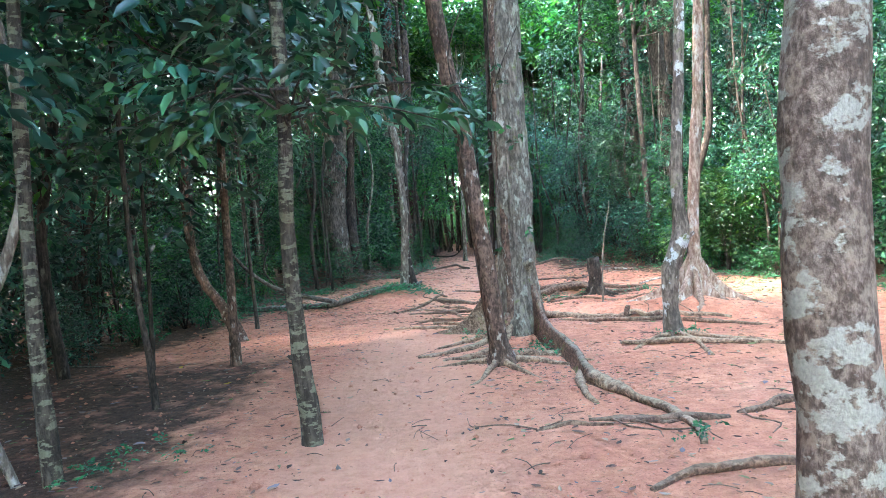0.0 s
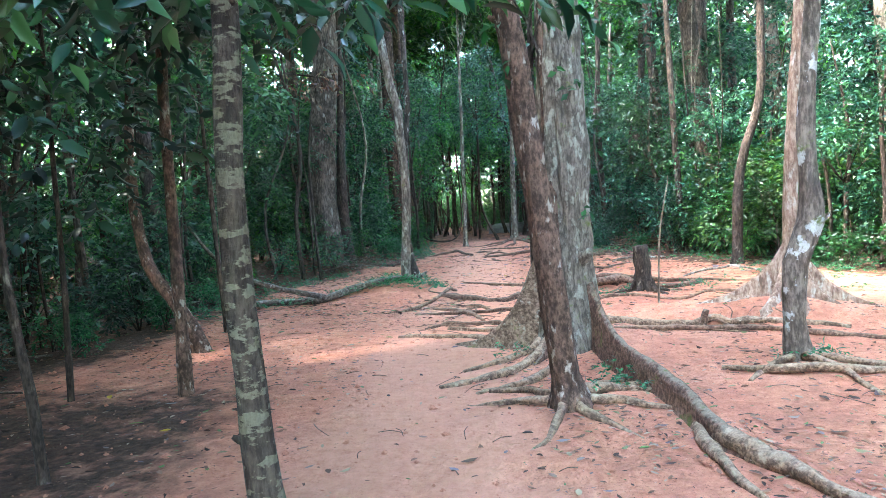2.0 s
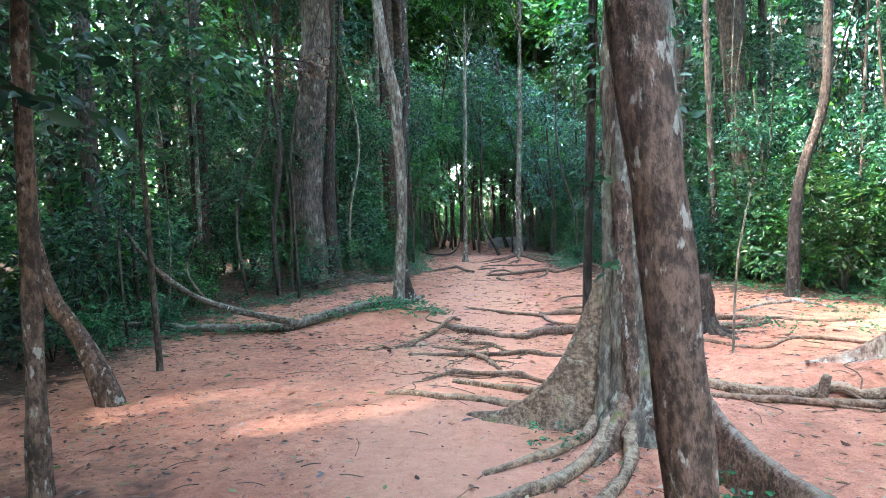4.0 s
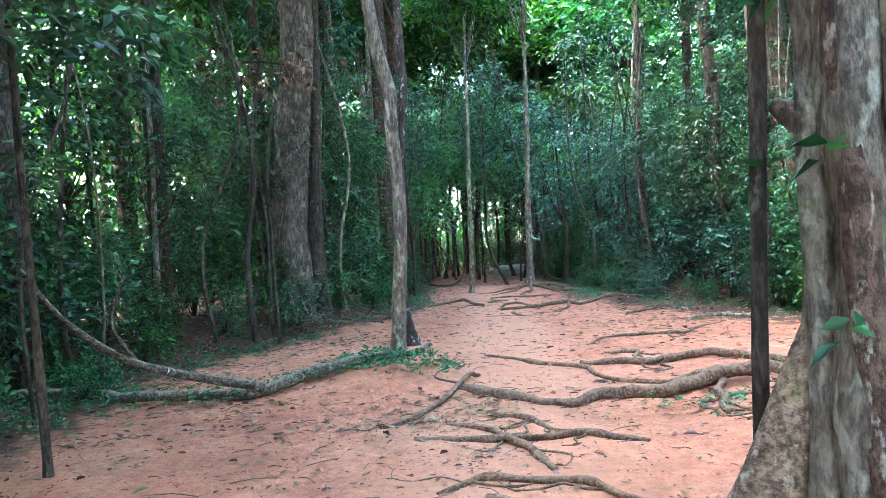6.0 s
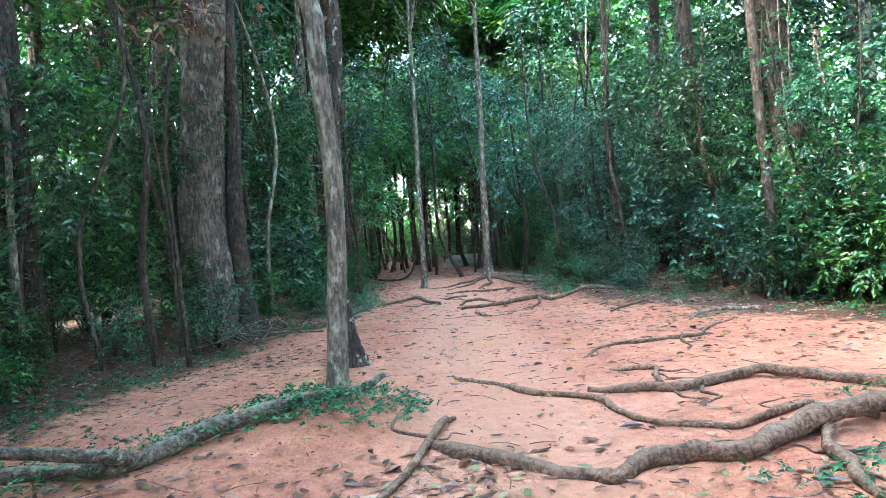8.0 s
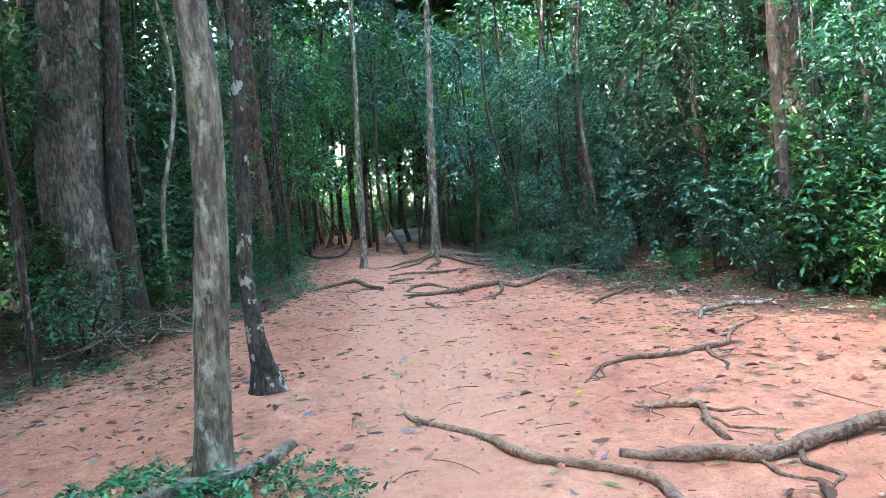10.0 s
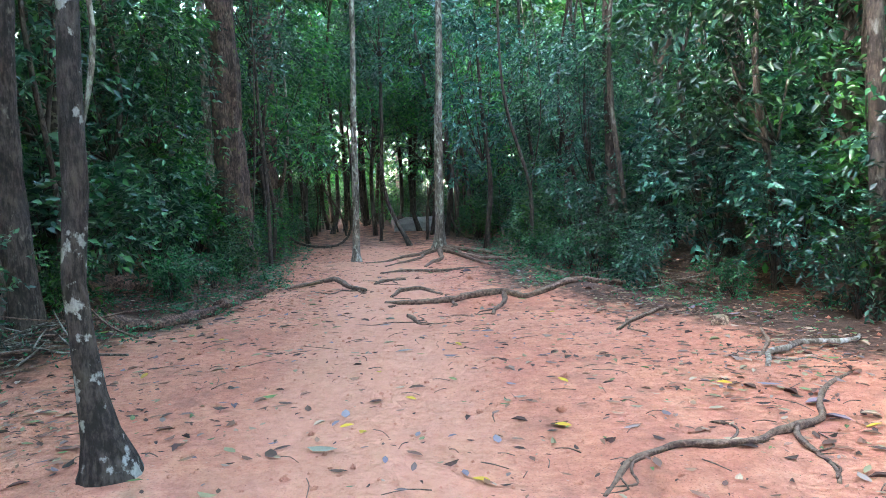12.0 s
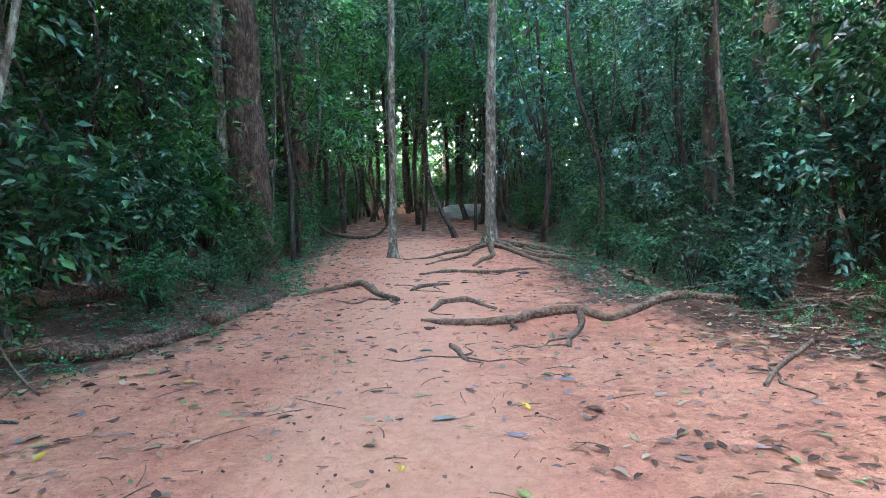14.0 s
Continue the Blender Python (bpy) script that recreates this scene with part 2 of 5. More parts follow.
def spline(pts, step):
    """Catmull-Rom through rows of numbers, resampled at about that step."""
    P = np.array(pts, dtype=float)
    P = np.vstack([2 * P[0] - P[1], P, 2 * P[-1] - P[-2]])
    out = []
    for i in range(1, len(P) - 2):
        a, b, c, d = P[i - 1], P[i], P[i + 1], P[i + 2]
        n = max(2, int(np.linalg.norm((c - b)[:3]) / step))
        for k in range(n):
            t = k / n
            out.append(0.5 * (2 * b + (c - a) * t + (2 * a - 5 * b + 4 * c - d) * t * t + (3 * b - a - 3 * c + d) * t ** 3))
    out.append(P[-2])
    return np.array(out)


def tube(pts, step=0.2, seg=10, rough=0.08, lumps=3.0, flat=1.0, ribs=0, seed=0.0):
    """A tapered, uneven tube; rows of x, y, z, radius."""
    S = spline(pts, step)
    n = len(S)
    T = np.gradient(S[:, :3], axis=0)
    T /= np.linalg.norm(T, axis=1)[:, None] + 1e-9
    ref = np.array((0, 0, 1.0)) if abs(T[:, 2]).mean() < 0.7 else np.array((1.0, 0, 0))
    U = np.cross(T, ref)
    U /= np.linalg.norm(U, axis=1)[:, None] + 1e-9
    V = np.cross(U, T)
    verts = []
    for i in range(n):
        for k in range(seg):
            a = 2 * math.pi * k / seg
            r = max(S[i, 3], 0.003)
            q = Vector((S[i, 0] * lumps + math.cos(a) * 0.9 + seed, S[i, 1] * lumps + math.sin(a) * 0.9, S[i, 2] * lumps))
            r *= 1 + rough * 2.0 * noise.noise(q) + (0.1 * math.cos(ribs * a + S[i, 2] * 0.7) if ribs else 0)
            verts.append(S[i, :3] + U[i] * math.cos(a) * r + V[i] * math.sin(a) * r * flat)
    faces = [(i * seg + k, i * seg + (k + 1) % seg, (i + 1) * seg + (k + 1) % seg, (i + 1) * seg + k) for i in range(n - 1) for k in range(seg)]
    faces.append(tuple(range(seg))[::-1])
    faces.append(tuple((n - 1) * seg + k for k in range(seg)))
    return verts, faces


def join(*meshes):
    V, F = [], []
    for v, f in meshes:
        o = len(V)
        V.extend(v)
        F.extend(tuple(i + o for i in q) for q in f)
    return V, F


def sprays(rng, origins, ways, nleaf, size, droop=0.25, width=0.42, fold=0.12, fine=False):
    """Leafy twigs: leaves set in turn along each way."""
    origins, ways = np.asarray(origins, float), np.asarray(ways, float)
    ways /= np.linalg.norm(ways, axis=1)[:, None] + 1e-9
    m = len(origins)
    L = size * rng.uniform(0.6, 1.25, (m, nleaf))
    k = (np.arange(nleaf) + 0.5) / nleaf
    span = size * nleaf * 0.33
    P = origins[:, None] + ways[:, None] * (k[None, :, None] * span)
    P[..., 2] -= droop * span * (k ** 2)[None]
    side = np.cross(ways, (0, 0, 1.0))
    side /= np.linalg.norm(side, axis=1)[:, None] + 1e-6
    sgn = np.where(np.arange(nleaf) % 2, 1.0, -1.0)[None, :, None]
    D = ways[:, None] * rng.uniform(0.3, 0.9, (m, nleaf, 1)) + side[:, None] * sgn * rng.uniform(0.5, 1.0, (m, nleaf, 1)) + rng.normal(0, 0.28, (m, nleaf, 3))
    D[..., 2] -= droop * rng.uniform(0.2, 1.8, (m, nleaf))
    D /= np.linalg.norm(D, axis=2)[..., None]
    N = np.array((0, 0, 0.9)) + rng.normal(0, 0.6, (m, nleaf, 3))
    W = np.cross(D, N)
    W /= np.linalg.norm(W, axis=2)[..., None] + 1e-6
    N = np.cross(W, D)
    L3 = L[..., None]
    mid = P + D * L3 * 0.42 + N * L3 * fold
    tip = P + D * L3 - N * L3 * 0.08
    half = W * L3 * width * 0.5
    if fine:
        m1, m2 = P + D * L3 * 0.30 + N * L3 * fold * 0.8, P + D * L3 * 0.66 + N * L3 * fold * 0.8
        verts = np.stack([P, m1 + half, m2 + half * 0.8, tip, m2 - half * 0.8, m1 - half, P + D * L3 * 0.5 + N * L3 * fold * 0.25], axis=2).reshape(-1, 3)
        b = np.arange(m * nleaf)[:, None] * 7
        return verts, np.concatenate([b + np.array([q]) for q in ([0, 1, 6], [1, 2, 6], [2, 3, 6], [3, 4, 6], [4, 5, 6], [5, 0, 6])], axis=1).reshape(-1, 3)
    verts = np.stack([P, mid + half, tip, mid - half], axis=2).reshape(-1, 3)
    b = np.arange(m * nleaf)[:, None] * 4
    faces = np.concatenate([b + np.array([[0, 1, 2]]), b + np.array([[0, 2, 3]])], axis=1).reshape(-1, 3)
    return verts, faces


def sphere_dirs(rng, n, up=0.0):
    d = rng.normal(0, 1, (n, 3))
    d[:, 2] += up
    return d / np.linalg.norm(d, axis=1)[:, None]


def clumped(rng, n, clumps, r):
    """n places in uneven clumps round given centres with given radii."""
    C = np.array(clumps)
    i = rng.integers(0, len(C), n)
    d = sphere_dirs(rng, n)
    rad = rng.uniform(0.25, 1.0, n) ** 0.6
    return C[i, :3] + d * rad[:, None] * C[i, 3:4] * np.array((1, 1, r)), d


# ---- ground ----
LEFT = [(-30, -7.5), (0, -5.5), (5, -4.6), (8, -4.7), (9.4, -5.2), (11, -4.7), (13, -4.6), (15, -4.7), (17.3, -4.3), (19, -3.5), (20.9, -2.85), (22.5, -2.2), (25, -1.75), (29, -1.9), (32, -1.8), (38, -2.2), (46, -1.6), (52, -1.2), (120, -1)]
RIGHT = [(-30, 7), (0, 6.2), (5, 6.6), (12, 6.8), (16, 5.7), (17.6, 5.3), (20, 4.7), (21.5, 4.0), (23.2, 3.0), (25, 3.1), (28.7, 3.5), (32, 3.8), (38, 3.4), (44, 3.0), (50, 1.6), (120, 1.2)]


def edge_at(table, y):
    return float(np.interp(y, [q[0] for q in table], [q[1] for q in table]))


MOUNDS = [(-1.42, 14.6, 0.24, 0.75), (-2.1, 14.5, 0.1, 0.7), (-1.4, 17.3, 0.07, 0.5), (0.69, 9.45, 0.10, 1.0), (0.25, 6.7, 0.05, 0.5), (2.3, 8.0, 0.06, 0.6), (3.25, 10.0, 0.2, 0.7),
          (2.25, 12.4, 0.07, 0.5), (2.0, 29.5, 0.14, 1.0), (-0.1, 28.9, 0.05, 0.4), (1.9, 13.6, 0.07, 0.6), (2.7, 14.2, 0.06, 0.6), (2.4, 22.7, 0.1, 0.8), (3.2, 22.9, 0.12, 0.7), (3.8, 12.4, 0.06, 1.2), (-0.5, 25.2, 0.06, 0.5), (-3.9, 20.7, 0.25, 1.2),
          (.5, 13.1, .04, .3), (1.1, 13.15, .05, .3), (1.7, 13.35, .05, .35), (2.2, 13.4, .05, .3), (1.2, 14.85, .04, .3), (1.9, 14.95, .05, .35), (2.4, 14.6, .04, .3), (.4, 15.0, .03, .3), (1.3, 22.6, .04, .35), (1.9, 22.8, .05, .35), (.8, 23.8, .05, .35), (-.3, 25.0, .05, .35), (2.1, 17.05, .04, .3), (1.5, 16.95, .04, .3), (2.3, 7.5, .05, .35), (2.9, 7.4, .05, .35), (2.2, 10.5, .07, .4), (2.8, 10.3, .07, .4), (1.6, 10.8, .06, .4), (.3, 7.2, .05, .4), (.7, 7.3, .05, .3), (2.0, 12.1, .06, .4), (3.0, 11.8, .06, .4), (3.4, 13.5, .06, .4)]


def smooth01(a):
    a = min(1.0, max(0.0, a))
    return a * a * (3 - 2 * a)


def ground_z(x, y):
    z = 0.030 * noise.noise(Vector((x * 0.8, y * 0.8, 0))) + 0.018 * noise.noise(Vector((x * 2.7, y * 2.7, 3)))
    if abs(x) < 8 and 1 < y < 34:
        z += 0.012 * noise.noise(Vector((x * 6, y * 6, 9)))
    for mx, my, h, r in MOUNDS:
        d2 = ((x - mx) ** 2 + (y - my) ** 2) / (r * r)
        if d2 < 6:
            z += h * math.exp(-d2)
    if 0.8 < x < 6 and 8 < y < 14:      # eroded step held by a root ridge
        back = y - float(np.interp(x, [1.0, 1.45, 1.9, 2.6, 3.2, 4.5], [10.35, 10.3, 9.93, 9.65, 9.2, 8.9])) + 0.08 * noise.noise(Vector((x * 4, y * 4, 5)))
        z += 0.11 * smooth01(back / 0.16) * smooth01((3.2 - back) / 3) * smooth01((x - 0.9) / 0.5) * smooth01((5.8 - x) / 1.5)
    if -40 < y < 80 and abs(x) < 40:
        z += 0.42 * smooth01((edge_at(LEFT, y) - x) / 1.6) * smooth01((y - 15.5) / 4)
        z += 0.30 * smooth01((x - edge_at(RIGHT, y) - 0.3) / 3.0) * smooth01((y - 17) / 5)
    return z


def lines(lo, hi, step, far):
    a = list(np.arange(lo, hi + 1e-6, step))
    s, out_hi, out_lo = step, [hi], [lo]
    while out_hi[-1] < far:
        s *= 1.35
        out_hi.append(out_hi[-1] + s)
        out_lo.append(out_lo[-1] - s)
    return out_lo[:0:-1] + a + out_hi[1:]


xs, ys = lines(-5.6, 6.0, 0.08, 900), lines(2.5, 30.0, 0.085, 900)
gv = [(x, y, ground_z(x, y)) for y in ys for x in xs]
nx = len(xs)
gi = np.arange((len(ys) - 1) * (nx - 1))
gi = (gi // (nx - 1)) * nx + gi % (nx - 1)
gf = np.stack([gi, gi + 1, gi + nx + 1, gi + nx], axis=1)
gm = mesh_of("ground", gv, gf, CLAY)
litter_shade = gm.attributes.new("litter", "FLOAT", "POINT")
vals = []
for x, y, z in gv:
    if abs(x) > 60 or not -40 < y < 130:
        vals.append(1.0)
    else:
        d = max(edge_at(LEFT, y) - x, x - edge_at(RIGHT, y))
        # litter at the edges; left foreground and far path add painted shade
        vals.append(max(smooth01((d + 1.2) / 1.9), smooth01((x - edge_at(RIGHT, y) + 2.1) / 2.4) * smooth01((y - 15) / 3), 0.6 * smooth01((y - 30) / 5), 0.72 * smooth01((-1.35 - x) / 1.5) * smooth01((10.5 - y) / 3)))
litter_shade.data.foreach_set("value", vals)
PATH = ([-5, 0, 8, 15, 22, 30, 40], [-.5, -.5, -.75, -.1, .2, .5, -.2])      # the trodden line: y, x
worn = gm.attributes.new("trodden", "FLOAT", "POINT")
worn.data.foreach_set("value", [smooth01(1.35 - abs(x - float(np.interp(y, *PATH)) - .25 * noise.noise(Vector((x * .9, y * .9, 4)))) / .95) if -5 < y < 45 else 0.0 for x, y, z in gv])
ground = tagged(new("ground", gm), "bare trodden red clay ground with scattered litter", "ground", kind="structure")


def on(x, y, lift=0.0):
    return (x, y, ground_z(x, y) + lift)


# ---- crowns, shared by the trees ----
rng = np.random.default_rng(7)


def crown_mesh(name, mat, r, flat, n, size, clumps, seed, nleaf=8, fine=False):
    g = np.random.default_rng(seed)
    C = []
    for _ in range(clumps):
        d = sphere_dirs(g, 1)[0] * g.uniform(0.35, 1.0) * r
        C.append((d[0], d[1], d[2] * flat, r * g.uniform(0.22, 0.42)))
    o, d = clumped(g, n, C, 0.6)
    w = d * 0.8 + g.normal(0, 0.5, d.shape)
    w[:, 2] *= 0.4
    return mesh_of(name, *sprays(g, o, w, nleaf, size, 0.35, fine=fine), mat), C


CANOPY = [crown_mesh("crown", LEAF_CANOPY, 3.6, 0.5, 320, 0.48, 18, 20 + i, 7) for i in range(3)]
UNDER = [crown_mesh("crown", m, 1.5, 1.3, 430, 0.122, 17, 40 + i, 7) for i, m in enumerate((LEAF_DEEP, LEAF_MID, LEAF_BRIGHT, LEAF_MID, LEAF_BRIGHT))]


NEAR = crown_mesh("crown", LEAF_DEEP, 1.5, 1.2, 380, 0.125, 15, 48, 7, True)


def limbs_for(C, at, trunk_foot, r):
    """Limbs from the trunk into the crown's clumps."""
    out = []
    for c in C[:6]:
        a = Vector(trunk_foot)
        b = Vector(at) + Vector(c[:3])
        m = a.lerp(b, 0.5) + Vector((0, 0, -0.12 * (b - a).length))
        out.append(tube([(*a, r), (*m, r * 0.6), (*b, r * 0.2)], 0.5, 6))
    return out


def tree(label, axis, mat, height=None, crown=None, crown_z=None, crown_scale=1.0, roots=(), root_mat=None, flare=1.5, seg=14, ribs=0, kind_name="tree", group="", knots=2, rough=0.12):
    """axis: rows of x, y, z, radius up the trunk from the ground."""
    x0, y0 = axis[0][0], axis[0][1]
    z0 = ground_z(x0, y0)
    e = thing(kind_name, (x0, y0, z0), label, "tree", group)
    rows = [(x - x0, y - y0, z - z0, r) for x, y, z, r in axis]
    r0 = rows[0][3]
    rows[0] = (0, 0, -0.12 - max(0, r0 - .12), r0 * flare * 1.12)
    rows.insert(1, (rows[1][0] * 0.10, rows[1][1] * 0.10, 0.06, r0 * (1 + (flare - 1) * 0.5)))
    if rows[2][2] > 0.55:
        f = 0.32 / rows[2][2]
        rows.insert(2, (rows[2][0] * f, rows[2][1] * f, 0.32, r0 * 1.03))
    if height:
        lx, ly, lz, lr = rows[-1]
        px, py, pz, _ = rows[-2]
        sx, sy = (lx - px) / (lz - pz) * 0.6, (ly - py) / (lz - pz) * 0.6
        h = height - z0 - lz
        rows += [(lx + sx * h * 0.5, ly + sy * h * 0.5, lz + h * 0.5, lr * 0.8), (lx + sx * h, ly + sy * h, lz + h, lr * 0.4)]
    trunk = part("trunk", mesh_of("trunk", *tube(rows, 0.22 if seg > 10 else 0.4, seg, rough, 2.4, ribs=ribs, seed=x0 * 3 + y0), mat), e)
    if crown is not None:
        me, C = crown
        tx, ty, tz, tr = rows[-1]
        cz = crown_z - z0 if crown_z else tz
        for v, f in limbs_for([tuple(k * crown_scale for k in c) for c in C], (tx, ty, cz), (rows[-2][0], rows[-2][1], rows[-2][2]), max(tr, 0.02)):
            part("limb", mesh_of("limb", v, f, mat), e)
        c = part("crown", me, e)
        c.location, c.scale, c.rotation_euler = (tx, ty, cz), (crown_scale,) * 3, (0, 0, (x0 * 7.3 + y0 * 3.1) % 6.28)
    if knots and len(rows) > 6:
        kr = np.random.default_rng(int(abs(x0 * 100) + y0 * 10))
        for _ in range(knots):
            q = rows[int(kr.integers(3, len(rows) - 2))]
            a = kr.uniform(0, 6.28)
            c, sn, L = math.cos(a), math.sin(a), q[3]
            part("branch_stub", mesh_of("branch_stub", *tube([(q[0] + c * L * .5, q[1] + sn * L * .5, q[2], L * .42), (q[0] + c * L * 1.15, q[1] + sn * L * 1.15, q[2] + L * .25, L * .26), (q[0] + c * L * 1.5, q[1] + sn * L * 1.5, q[2] + L * .5, L * .14)], .03, 8, .15, 8), mat), trunk)
    for k, pts in enumerate(roots):
        part("root", root_mesh(pts, root_mat or ROOT, (x0, y0, z0)), e)
    return e


def root_mesh(pts, mat, origin=(0, 0, 0)):
    """Rows of x, y, radius, and the lift of its axis over the ground."""
    rows = []
    for i, (x, y, r, lift) in enumerate(pts):
        if i:
            px, py, pr, pl = pts[i - 1]
            j = noise.noise(Vector((x * 5, y * 5, 2)))
            mx, my = (x + px) / 2 + 0.22 * j * (y - py), (y + py) / 2 - 0.22 * j * (x - px)
            rows.append((mx - origin[0], my - origin[1], ground_z(mx, my) + (lift + pl) * 0.36 + 0.015 * j - origin[2], (r + pr) * 0.36))
        rows.append((x - origin[0], y - origin[1], ground_z(x, y) + lift * 0.75 - origin[2], r * 0.76))
    return mesh_of("root", *tube(rows, 0.06, 10, 0.24, 8.0, seed=pts[0][0]), mat)


def fin(pts, mat, origin):
    """A plate-like buttress root: rows of x, y, crest height, half thickness."""
    S = spline(pts, 0.08)
    T = np.gradient(S[:, :2], axis=0)
    T /= np.linalg.norm(T, axis=1)[:, None] + 1e-9
    prof = [(-1.9, -0.15), (-1.25, 0.12), (-0.85, 0.45), (-0.8, 0.8), (-0.55, 0.96), (0, 1.02), (0.55, 0.96), (0.8, 0.8), (0.85, 0.45), (1.25, 0.12), (1.9, -0.15)]
    V = []
    for (x, y, h, w), (tx, ty) in zip(S, T):
        g = ground_z(x, y)
        for a, b in prof:
            k = 1 + 0.22 * noise.noise(Vector((x * 4 + a, y * 4, b * 2)))
            V.append((x - ty * a * w * k - origin[0], y + tx * a * w * k - origin[1], g + h * b * (1 if b < 0 else k ** 0.3) - 0.02 - origin[2]))
    n = len(prof)
    F = [(i * n + k, i * n + k + 1, (i + 1) * n + k + 1, (i + 1) * n + k) for i in range(len(S) - 1) for k in range(n - 1)]
    F += [tuple(range(n)), tuple((len(S) - 1) * n + k for k in range(n))[::-1]]
    return mesh_of("buttress_root", V, F, mat)


def ax(y, rows, tilt=0.0):
    """Trunk rows of height, x, radius, standing at depth y."""
    return [(x, y + tilt * z, z, r) for z, x, r in rows]


# ---- the trees along the path ----
tree("slender trunk mottled with pale lichen beside the path", ax(4.95, [(0, -1.22, .075), (.63, -1.26, .062), (1.44, -1.29, .056), (2.21, -1.25, .053), (3.2, -1.24, .049)]), BARK_MOTTLED, 7.5, NEAR, 5.3, 1.3, flare=1.2)
tree("slim dark sapling trunk at the litter's edge", ax(8.35, [(0, -2.93, .06), (1.0, -2.92, .053), (2.28, -2.91, .047), (3.6, -2.87, .044)]), BARK_BROWN, 7.0, NEAR, 4.7, 1.45, flare=1.3)
tree("thin dark sapling in leaf litter", ax(6.4, [(0, -3.05, .034), (.55, -3.08, .031), (1.32, -3.16, .028), (2.5, -3.17, .024)]), BARK_DARK, 5.0, NEAR, 4.4, 1.3, flare=1.2, seg=8)
tree("thin dark sapling in leaf litter", ax(8.3, [(0, -3.95, .027), (.96, -3.91, .025), (1.96, -3.9, .022)]), BARK_DARK, 5.0, NEAR, 4.0, 1.35, flare=1.2, seg=8)
tree("leaning dark trunk with mossy foot", [(-3.55, 10.4, 0, .10), (-3.8, 10.5, .5, .08), (-4.2, 10.6, 1.1, .07), (-4.35, 10.7, 2.2, .06), (-4.3, 10.8, 3.4, .05)], BARK_BROWN, 7.0, UNDER[1], 4.0, 1.1, flare=1.3)
tree("thin upright sapling by the fallen branch", ax(11.8, [(0, -3.72, .035), (1.2, -3.76, .03), (2.4, -3.8, .027)]), BARK_FAR, 6.0, UNDER[1], 5.4, 1.0, flare=1.2, seg=8)
tree("slender lichen-flecked trunk in deep shade", ax(4.4, [(0, -2.82, .06), (.79, -2.85, .051), (1.64, -2.85, .045), (2.8, -2.81, .041)]), BARK_MOTTLED, 7.0, NEAR, 4.9, 1.4, flare=1.2)
tree("leaning reddish-brown trunk with flaking white patches", ax(6.98, [(0, .275, .115), (.3, .25, .098), (.7, .215, .093), (1.33, .156, .091), (2.1, .068, .089), (2.7, .002, .087), (3.55, -.13, .083)]), BARK_BROWN, 11.0, CANOPY[0], 11.5, 0.5, flare=1.45, ribs=5,
     roots=[[(.28, 7.07, .06, .05), (.55, 7.67, .04, .02), (.95, 7.32, .03, .02), (1.25, 7.27, .02, 0)], [(.2, 6.87, .05, .05), (.05, 6.47, .03, 0), (-.1, 6.32, .02, -.02)], [(.3, 6.87, .05, .05), (.5, 6.57, .03, 0), (.6, 6.37, .02, -.02)], [(.15, 7.07, .05, .04), (-.25, 7.37, .03, 0), (-.45, 7.47, .02, -.02)], [(.35, 7.12, .06, .07), (.6, 7.27, .045, .05), (.85, 7.52, .035, .03), (1.0, 7.57, .02, 0)], [(.35, 7.02, .055, .05), (.65, 7.05, .04, .03), (.95, 6.97, .028, .0)], [(.3, 7.22, .05, .05), (.42, 7.62, .035, .03), (.7, 7.87, .03, .01), (.95, 7.92, .02, 0)], [(.18, 7.22, .05, .05), (.05, 7.62, .035, .03), (-.25, 7.77, .03, 0)]], root_mat=ROOT)

BX, BY = 0.64, 9.1
bz = ground_z(BX, BY)
butt = tree("large buttressed tree, fluted grey bark with lichen", ax(BY, [(0, .64, .34), (.35, .64, .28), (.9, .645, .23), (1.8, .65, .212), (2.7, .665, .203), (3.6, .69, .19)]), BARK_GREY, 15.0, CANOPY[1], 14.5, 1.0, flare=1.1, seg=28, ribs=6, rough=0.18,
            roots=[[(.58, 9.25, .10, .35), (.42, 8.95, .075, .12), (.2, 8.6, .06, .05), (-.15, 8.25, .05, .03), (-.65, 7.95, .03, .0)], [(.62, 9.2, .09, .4), (.52, 8.9, .075, .15), (.4, 8.5, .055, .05), (.12, 8.05, .045, .03), (-.35, 7.75, .03, 0)], [(.5, 9.35, .08, .25), (.3, 9.0, .06, .07), (.0, 8.7, .045, .03), (-.45, 8.5, .03, 0)],
                   [(.4, 9.5, .08, .1), (-.1, 9.75, .05, .02), (-.7, 10.2, .04, .02), (-1.2, 10.5, .03, 0)], [(.4, 9.7, .07, .08), (-.2, 10.5, .045, .02), (-.6, 10.9, .04, .01)],
                   [(1.0, 6.6, .06, .04), (.92, 6.0, .05, .03), (.95, 5.55, .03, 0)], [(1.06, 6.35, .09, .06), (1.12, 6.05, .085, .055), (1.22, 5.8, .07, .04), (1.42, 5.3, .05, .03), (1.5, 4.75, .035, .02), (1.42, 4.4, .03, .0)],
                   [(.95, 9.7, .1, .14), (1.2, 10.35, .075, .07), (1.46, 10.3, .07, .03), (1.9, 9.93, .07, .04), (2.3, 9.82, .065, .04), (2.6, 9.65, .06, .03), (2.95, 9.38, .05, .02), (3.4, 9.15, .04, 0)]], root_mat=ROOT)
part("buttress_root", fin([(.74, 9.15, 1.25, .07), (.82, 8.95, .64, .055), (.87, 8.45, .37, .05), (.92, 7.9, .29, .048), (.97, 7.4, .235, .05), (1.02, 6.84, .2, .055), (1.03, 6.45, .16, .058), (1.1, 6.11, .09, .055), (1.22, 5.76, .03, .05)], BARK_FIN, (BX, BY, bz)), butt)
